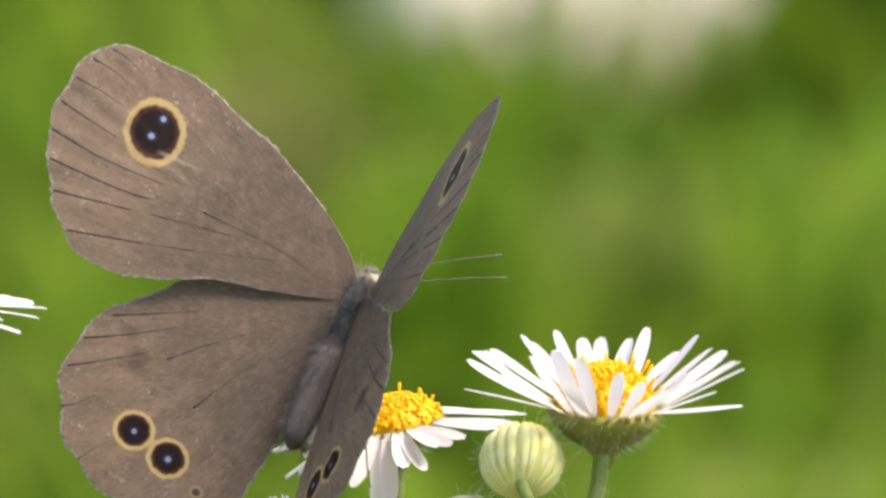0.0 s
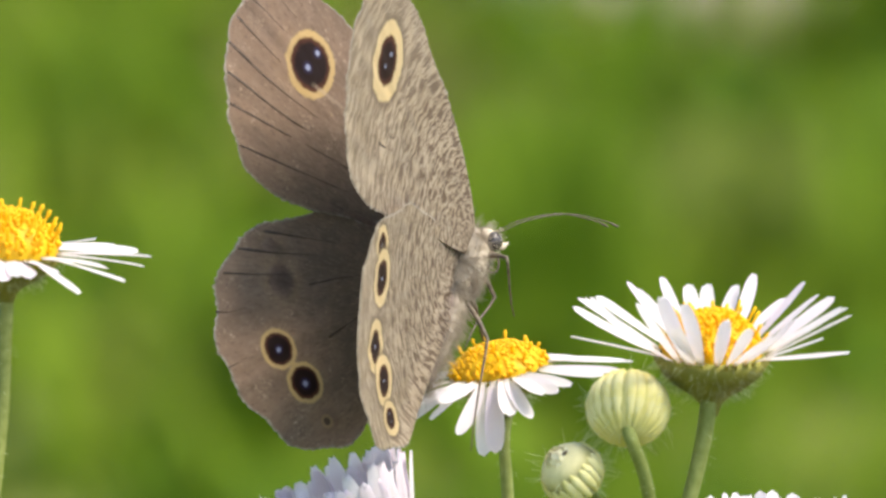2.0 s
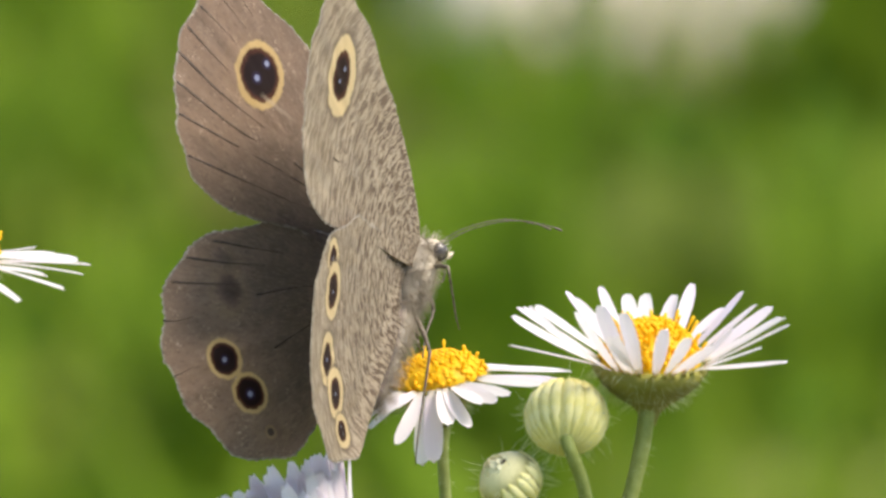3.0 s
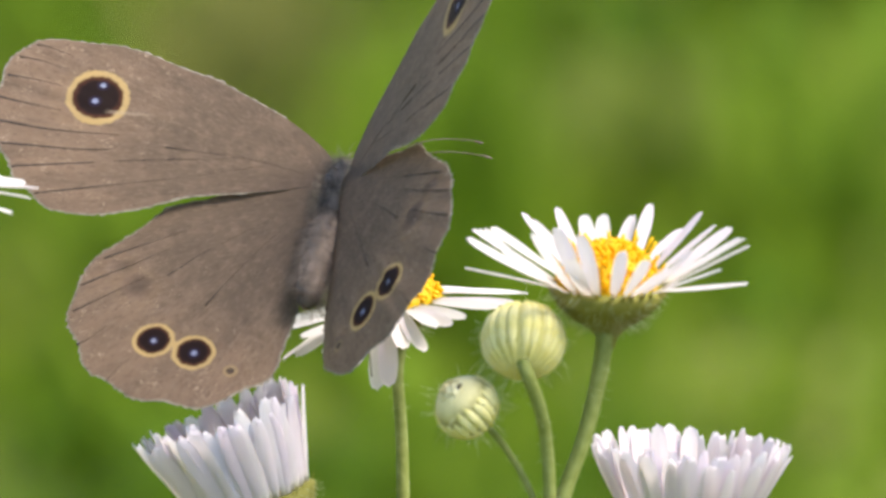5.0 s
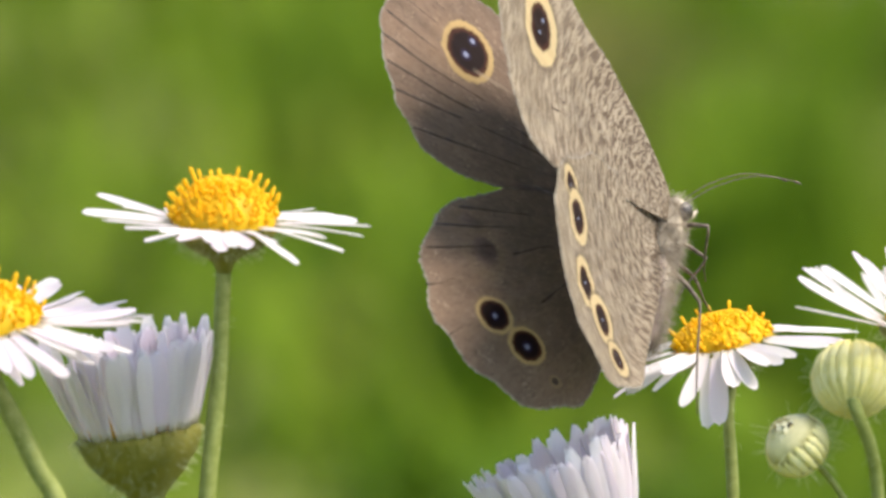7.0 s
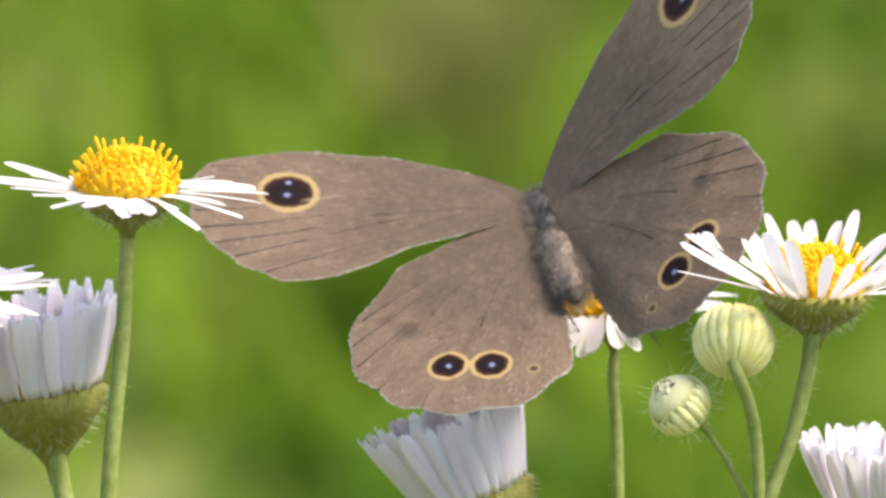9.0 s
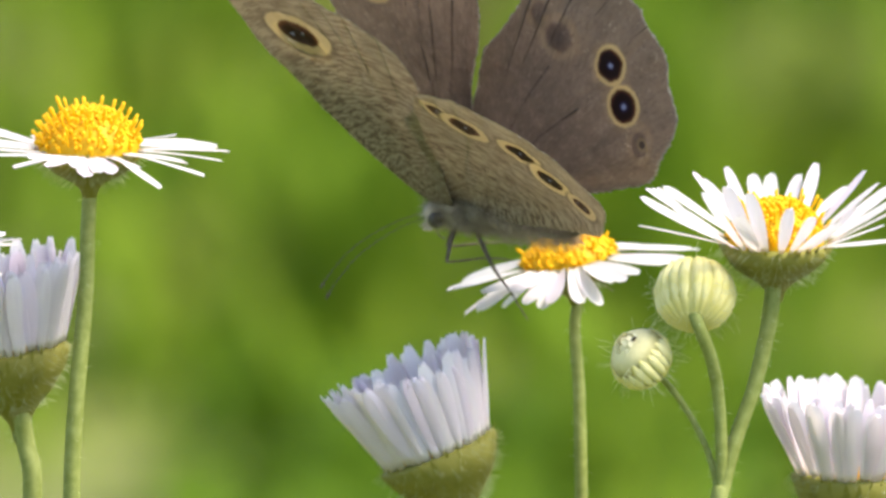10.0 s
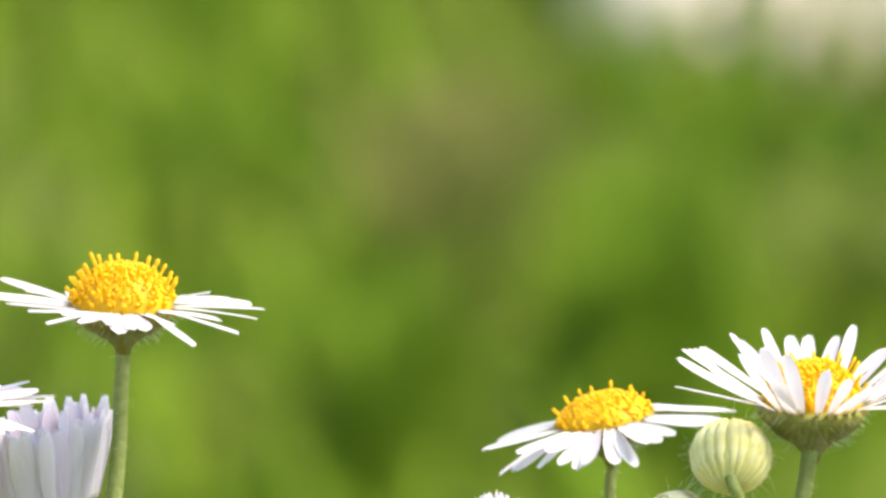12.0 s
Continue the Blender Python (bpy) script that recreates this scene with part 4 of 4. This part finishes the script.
        for k in (0, 1):
            bm = bmesh.new()
            upper, lower, bend = LEG_BUILD[s, k]
            shin = Vector((math.cos(radians(bend)), 0, -math.sin(radians(bend))))
            knee = Vector((upper, 0, 0))
            joints = (Vector(), knee * 0.5 + Vector((0, 0, 0.1)), knee, knee + shin * 0.7 + Vector((0.05, 0, 0)), knee + shin * lower * 0.5 + Vector((-0.08, 0.05, 0)), knee + shin * lower * 0.8, knee + shin * lower + Vector((0.2, 0, 0)))
            tube(bm, [p * MM for p in joints], (0.17 * MM, 0.16 * MM, 0.12 * MM, 0.085 * MM, 0.07 * MM, 0.055 * MM, 0.045 * MM), 7)
            legs[s, k] = part("leg", bm, LEG, top, "thin jointed brown leg")
    bm = bmesh.new()
    tube(bm, spline([Vector(p) * MM for p in ((0, 1.0, -0.7), (0, 1.5, -1.3), (0, 1.3, -2.0), (0, 0.7, -1.9), (0, 0.8, -1.4), (0, 1.1, -1.5))], 6), (0.07 * MM, 0.05 * MM, 0.03 * MM), 6)
    part("proboscis", bm, LEG, head, "thin curved feeding tube")
    made = {}
    for side, which in ((-1, "left"), (1, "right")):
        ft = wing_material("forewing upper " + which, side, FORE_EYES_TOP, False, scratch=side < 0)
        fu = wing_material("forewing under " + which, side, FORE_EYES_UNDER, True)
        ht = wing_material("hindwing upper " + which, side, HIND_EYES_TOP, False, ((9.0, -9.4, 0.85), (10.3, -8.2, 0.6)))
        hu = wing_material("hindwing under " + which, side, HIND_EYES_UNDER, True)
        made[side, 0] = wing("forewing", top, side, FORE_RIM, (10.5, -0.8), ft, fu, FORE_VEINS, "brown forewing with one large ringed double eyespot")
        made[side, 1] = wing("hindwing", top, side, HIND_RIM, (4.6, -9.0), ht, hu, HIND_VEINS, "brown hindwing with a pair of ringed eyespots")
    head.location = neck * MM
    return top, made, head, legs


HAIR_PALE = plain_material("pale grey belly hair", (0.44, 0.38, 0.30), (0.58, 0.51, 0.41), 2.0, 0.7)
butterfly_thing, wings, head_part, legs = butterfly()


def wing_pose(side, fore, lift, sweep):
    """A wing's pose on the body: lift raises it about the body's length, sweep turns it in its own plane."""
    hinge = (side * 1.05 * MM, 0.96 * MM, 0.26 * MM) if fore else (side * 0.53 * MM, -0.50 * MM, 0.22 * MM)
    return pose(*hinge, 0, -side * lift, 0) @ pose(0, 0, 0, 0, 0, side * sweep)


BODY = [  # seconds, place across and down on the chart, millimetres behind it, turn
    (0, 629.2, 261.9, 0.0, 68.2, 23.0, -0.5),
    (0.5, 625.6, 263.1, 0.0, 69.2, 25.5, 7.6),
    (1, 605.9, 272.4, 0.0, 53.8, 17.2, -9.7),
    (1.5, 601.9, 273.6, 0.0, 55.3, 18.5, -4.6),
    (1.7, 601.9, 273.6, 0.0, 55.3, 18.5, -4.6),
    (1.75, 618.1, 271.4, 0.0, 57.3, -1.6, -29.1),
    (1.8, 634.3, 269.2, 0.0, 59.3, -21.7, -53.6),
    (2, 634.3, 269.2, 0.0, 59.3, -21.7, -53.6),
    (2.5, 638.0, 266.2, 0.0, 62.1, -22.3, -58.1),
    (3, 648.1, 274.1, 0.0, 62.6, -20.0, -53.4),
    (3.2, 648.1, 274.1, 0.0, 62.6, -20.0, -53.4),
    (4, 627.7, 269.6, 0.0, 52.4, -12.0, -34.6),
    (4.8, 607.3, 265.2, 0.0, 42.2, -3.9, -15.8),
    (5, 607.3, 265.2, 0.0, 42.2, -3.9, -15.8),
    (5.5, 599.6, 265.1, 0.0, 43.7, 4.3, -8.2),
    (5.8, 600.8, 263.8, 0.0, 44.1, 4.2, -7.6),
    (6, 609.5, 254.7, 0.0, 46.4, 3.5, -3.0),
    (6.2, 596.8, 271.2, 0.0, 55.3, -32.0, -38.0),
    (6.5, 596.8, 271.2, 0.0, 55.3, -32.0, -38.0),
    (7, 588.2, 267.5, 0.0, 53.3, -27.7, -35.3),
    (7.1, 650.8, 221.1, 0.0, 55.5, -16.4, -44.6),
    (7.2, 649.5, 248.7, 0.0, 56.0, 23.3, -6.6),
    (7.5, 649.5, 248.7, 0.0, 56.0, 23.3, -6.6),
    (7.7, 649.5, 248.7, 0.0, 56.0, 23.3, -6.6),
    (8.5, 603.5, 276.7, 0.0, 36.9, -3.7, 3.0),
    (9.3, 557.5, 304.7, 0.0, 17.9, -30.6, 12.6),
    (9.35, 526.5, 300.8, 0.0, 14.7, -12.9, 24.9),
    (9.4, 495.6, 296.8, 0.0, 11.5, 4.8, 37.3),
    (9.5, 495.6, 296.8, 0.0, 11.5, 4.8, 37.3),
    (9.6, 528.5, 297.9, 0.0, 18.7, -18.1, 35.1),
    (9.7, 550.4, 298.6, 0.0, 23.6, -33.4, 33.6),
    (9.8, 550.4, 298.6, 0.0, 23.6, -33.4, 33.6),
    (9.9, 523.2, 347.6, 0.0, 11.5, -23.0, 44.4),
    (10, 518.5, 356.3, 0.0, 9.3, -21.2, 46.3),
    (10.1, 518.5, 356.3, 0.0, 9.3, -21.2, 46.3),
    (10.2, 511.7, 342.1, 0.0, 4.1, -30.5, 65.3),
    (10.5, 521.4, 358.6, 0.0, 4.5, -31.7, 64.5),
    (10.6, 537.3, 338.3, 0.0, 14.6, -6.8, 45.9),
    (10.7, 507.1, 350.1, 0.0, 3.7, 1.3, 52.4),
    (10.8, 507.1, 350.1, 0.0, 3.7, 1.3, 52.4),
    (10.9, 457.0, 424.8, 0.0, -8.5, 6.7, 75.3),
    (11, 457.0, 424.8, 0.0, -8.5, 6.7, 75.3),
    (11.1, 455.4, 426.5, 0.0, -7.8, -5.6, 76.0),
    (11.2, 516.1, 376.7, 0.0, 5.8, 14.0, 50.5),
    (11.3, 516.1, 376.7, 0.0, 5.8, 14.0, 50.5),
    (11.4, 519.4, 321.8, 0.0, 23.1, 28.0, 40.3),
    (11.5, 519.4, 321.8, 0.0, 23.1, 28.0, 40.3),
    (11.6, 525.4, 341.0, 0.0, 20.9, 4.2, 31.4),
    (11.7, 564.6, 311.8, 0.0, 29.4, -26.1, 6.2),
    (11.75, 508.7, -61.1, -4.0, 8.3, -12.1, 8.4),
    (11.8, 467.9, -438.3, -8.0, -5.1, 1.4, 5.6),
    (11.85, 709.4, 157.2, 26.0, 1.5, 7.1, -15.6),
    (11.9, 951.0, 752.8, 60.0, 5.7, 14.8, -36.5),
    (12, 2250.0, 1500.0, 130.0, -12.2, 8.0, -39.3),
]
FLAP = [  # seconds; lift, extra lift of the forewing, sweep of fore and hind wing: first those of the wings on its left side, then on its right
    (0, -3.6, 5.5, 15.2, 9.6, 79.8, 4.6, 22.3, 12.6),
    (0.5, -13.4, 7.8, 15.4, 10.2, 88.9, 2.8, 18.6, 11.5),
    (1, -9.4, 3.9, 11.4, 6.3, 57.8, 7.0, 19.8, 9.7),
    (1.5, -8.5, 5.1, 12.4, 7.4, 69.8, 7.5, 19.1, 8.8),
    (1.7, -8.5, 5.1, 12.4, 7.4, 69.8, 7.5, 19.1, 8.8),
    (1.75, 42.3, 4.9, 16.9, 11.7, 60.1, 6.8, 16.8, 10.8),
    (1.8, 93.2, 4.8, 21.5, 16.1, 50.4, 6.1, 14.6, 12.9),
    (2, 93.2, 4.8, 21.5, 16.1, 50.4, 6.1, 14.6, 12.9),
    (2.5, 95.4, 3.1, 23.9, 17.3, 47.9, 5.5, 16.4, 14.2),
    (3, 93.3, 4.3, 25.1, 20.0, 50.7, 4.4, 17.4, 16.3),
    (3.2, 93.3, 4.3, 25.1, 20.0, 50.7, 4.4, 17.4, 16.3),
    (4, 50.0, 4.7, 19.7, 14.0, 46.3, 7.0, 14.6, 12.4),
    (4.8, 6.7, 5.1, 14.4, 8.1, 41.9, 9.6, 11.9, 8.6),
    (5, 6.7, 5.1, 14.4, 8.1, 41.9, 9.6, 11.9, 8.6),
    (5.5, -3.6, 1.8, 15.4, 7.6, 56.6, 8.6, 17.5, 8.9),
    (5.8, -1.4, 2.3, 15.5, 8.2, 61.4, 7.7, 17.6, 9.0),
    (6, 15.4, 5.4, 15.5, 13.0, 97.2, 1.5, 18.5, 10.2),
    (6.2, 86.4, 3.1, 25.1, 17.8, 62.8, 5.9, 14.2, 14.3),
    (6.5, 86.4, 3.1, 25.1, 17.8, 62.8, 5.9, 14.2, 14.3),
    (7, 78.0, 3.2, 22.3, 17.2, 70.0, 5.5, 12.2, 14.7),
    (7.1, 71.9, 2.1, 15.6, 14.0, 46.0, 9.1, 8.2, 10.9),
    (7.2, 1.9, 3.9, 12.6, 8.2, 76.2, 12.4, 15.1, 12.3),
    (7.5, 1.9, 3.9, 12.6, 8.2, 76.2, 12.4, 15.1, 12.3),
    (7.7, 1.9, 3.9, 12.6, 8.2, 76.2, 12.4, 15.1, 12.3),
    (8.5, 10.9, 4.9, 16.2, 8.6, 45.3, 9.8, 15.4, 10.9),
    (9.3, 19.9, 5.9, 19.8, 9.1, 14.5, 7.3, 15.8, 9.6),
    (9.35, 24.3, 4.2, 14.0, 10.8, 61.1, 11.3, 8.7, 13.6),
    (9.4, 28.6, 2.5, 8.3, 12.6, 107.7, 15.4, 1.6, 17.7),
    (9.5, 28.6, 2.5, 8.3, 12.6, 107.7, 15.4, 1.6, 17.7),
    (9.6, 33.2, 5.6, 15.7, 13.3, 59.9, 11.3, 10.3, 13.8),
    (9.7, 36.2, 7.6, 20.6, 13.7, 28.0, 8.6, 16.1, 11.2),
    (9.8, 36.2, 7.6, 20.6, 13.7, 28.0, 8.6, 16.1, 11.2),
    (9.9, 58.1, 5.8, 18.0, 16.7, 64.6, 15.4, 21.0, 19.1),
    (10, 61.9, 5.5, 17.6, 17.2, 71.1, 16.6, 21.8, 20.5),
    (10.1, 61.9, 5.5, 17.6, 17.2, 71.1, 16.6, 21.8, 20.5),
    (10.2, 46.6, 7.2, 12.3, 18.6, 32.3, 3.4, 19.1, 10.4),
    (10.5, 45.9, 4.9, 16.2, 12.8, 23.5, 9.0, 17.4, 13.6),
    (10.6, 59.7, 4.7, 14.2, 8.8, 58.1, 4.1, 20.1, 17.2),
    (10.7, 57.1, 3.1, 8.5, 11.6, 80.8, 5.7, 12.1, 16.1),
    (10.8, 57.1, 3.1, 8.5, 11.6, 80.8, 5.7, 12.1, 16.1),
    (10.9, 19.1, 6.0, 15.4, 12.9, 52.6, 9.6, 18.1, 18.6),
    (11, 19.1, 6.0, 15.4, 12.9, 52.6, 9.6, 18.1, 18.6),
    (11.1, 37.0, 10.2, 12.6, 14.1, 42.7, 7.1, 15.2, 17.9),
    (11.2, 56.2, 5.9, 4.9, 13.3, 91.6, 0.9, 12.5, 19.7),
    (11.3, 56.2, 5.9, 4.9, 13.3, 91.6, 0.9, 12.5, 19.7),
    (11.4, 19.6, 8.2, 7.6, 13.9, 94.5, 5.1, 18.3, 20.7),
    (11.5, 19.6, 8.2, 7.6, 13.9, 94.5, 5.1, 18.3, 20.7),
    (11.6, 37.4, 19.5, 11.9, 12.7, 75.4, 6.0, 15.8, 17.2),
    (11.7, 62.0, 19.5, 15.9, 16.1, 45.3, 8.7, 9.7, 16.1),
    (11.75, -12.4, 8.8, 12.4, 9.6, -23.8, 4.8, 9.6, 10.2),
    (11.8, -91.0, 1.0, 10.0, 5.0, -91.0, 1.0, 10.0, 5.0),
    (11.85, -8.5, 2.0, 10.0, 6.5, -15.5, 2.0, 10.0, 6.5),
    (11.9, 74.0, 3.0, 10.0, 8.0, 60.0, 3.0, 10.0, 8.0),
    (12, 50.0, 3.0, 10.0, 8.0, 50.0, 3.0, 10.0, 8.0),
]
HEAD = [  # seconds, nod, turn aside
    (0.0, -8, -57), (1.2, -8, -57), (1.8, -60, -18), (3.2, -60, -18), (4.8, -22, -58), (5.8, -22, -58), (6.2, -56, -32), (7.0, -52, -34), (7.4, 2, -55),
    (7.7, 2, -55), (8.5, -22, -20), (9.3, -50, 28), (9.6, -50, 30), (10.0, -26, 55), (10.5, -8, 55), (10.8, -18, 20), (11.0, -21, -15), (11.1, -21, -5), (11.3, -18, 34), (11.5, -27, -7), (12.0, -30, -7),
]
HIPS = {(1, 0): (0.45, 1.0, -1.7), (1, 1): (0.4, -2.6, -1.3), (-1, 0): (-0.45, 0.6, -1.7), (-1, 1): (-0.45, -1.0, -1.6)}
FOOTING = {  # side and pair: knee, then foot (across, down, behind the chart) before and after the butterfly turned round
    (1, 0): ((732, 264, -1.5), (752, 425, 3.5), (470, 470, 3.0), (520, 560, 4.0)),
    (1, 1): ((706, 438, -3.0), (714, 640, -5.0), (700, 400, 3.0), (766, 470, 4.0)),
    (-1, 0): ((700, 330, 3.0), (715, 430, 4.0), (465, 540, -2.0), (530, 628, -5.0)),
    (-1, 1): ((670, 360, 4.0), (690, 440, 5.0), (587, 517, -3.0), (634, 595, -4.0)),
}


def leg_stance(body, key, turned):
    """A leg's pose on the body that points it over its knee to its foot; turned: 0 before, 1 after the butterfly turned round."""
    knee_a, foot_a, knee_b, foot_b = FOOTING[key]
    home = body.inverted()
    hip = Vector(HIPS[key]) * MM
    knee = home @ at(*knee_a).lerp(at(*knee_b), turned)
    foot = home @ at(*foot_a).lerp(at(*foot_b), turned)
    along = (knee - hip).normalized()
    down = foot - knee
    down = (down - along * down.dot(along)).normalized()
    side = (-down).cross(along)
    return Matrix.Translation(hip) @ Matrix((along, side, -down)).transposed().to_4x4()


def motions():
    walk(butterfly_thing, [(t, Matrix.Translation(at(u, v, d)) @ pose(0, 0, 0, rx, ry, rz)) for t, u, v, d, rx, ry, rz in BODY])
    for side, col in ((-1, 1), (1, 5)):
        walk(wings[side, 0], [(r[0], wing_pose(side, True, r[col] + r[col + 1], r[col + 2])) for r in FLAP])
        walk(wings[side, 1], [(r[0], wing_pose(side, False, r[col], r[col + 3])) for r in FLAP])

    for ray, (_, rise, _), bearing_rise in zip(visited_rays, P_RAYS, BENT):
        free = ray.matrix_basis.copy()
        bent = ray_pose(P_SPEC["radius"] * MM, *bearing_rise)
        walk(ray, [(0.0, bent), (7.7, bent), (9.3, free), (12.0, free)])
    walk(head_part, [(t, Matrix.Translation(NECK * MM) @ pose(0, 0, 0, nod, 0, aside)) for t, nod, aside in HEAD])
    for key, leg in legs.items():
        rows = []
        for t, u, v, d, rx, ry, rz in BODY:
            if t <= 11.7:
                body = Matrix.Translation(at(u, v, d)) @ pose(0, 0, 0, rx, ry, rz)
                stance = leg_stance(body, key, min(1.0, max(0.0, (t - 7.7) / 1.6)))
            rows.append((t, stance))
        walk(leg, rows)


motions()
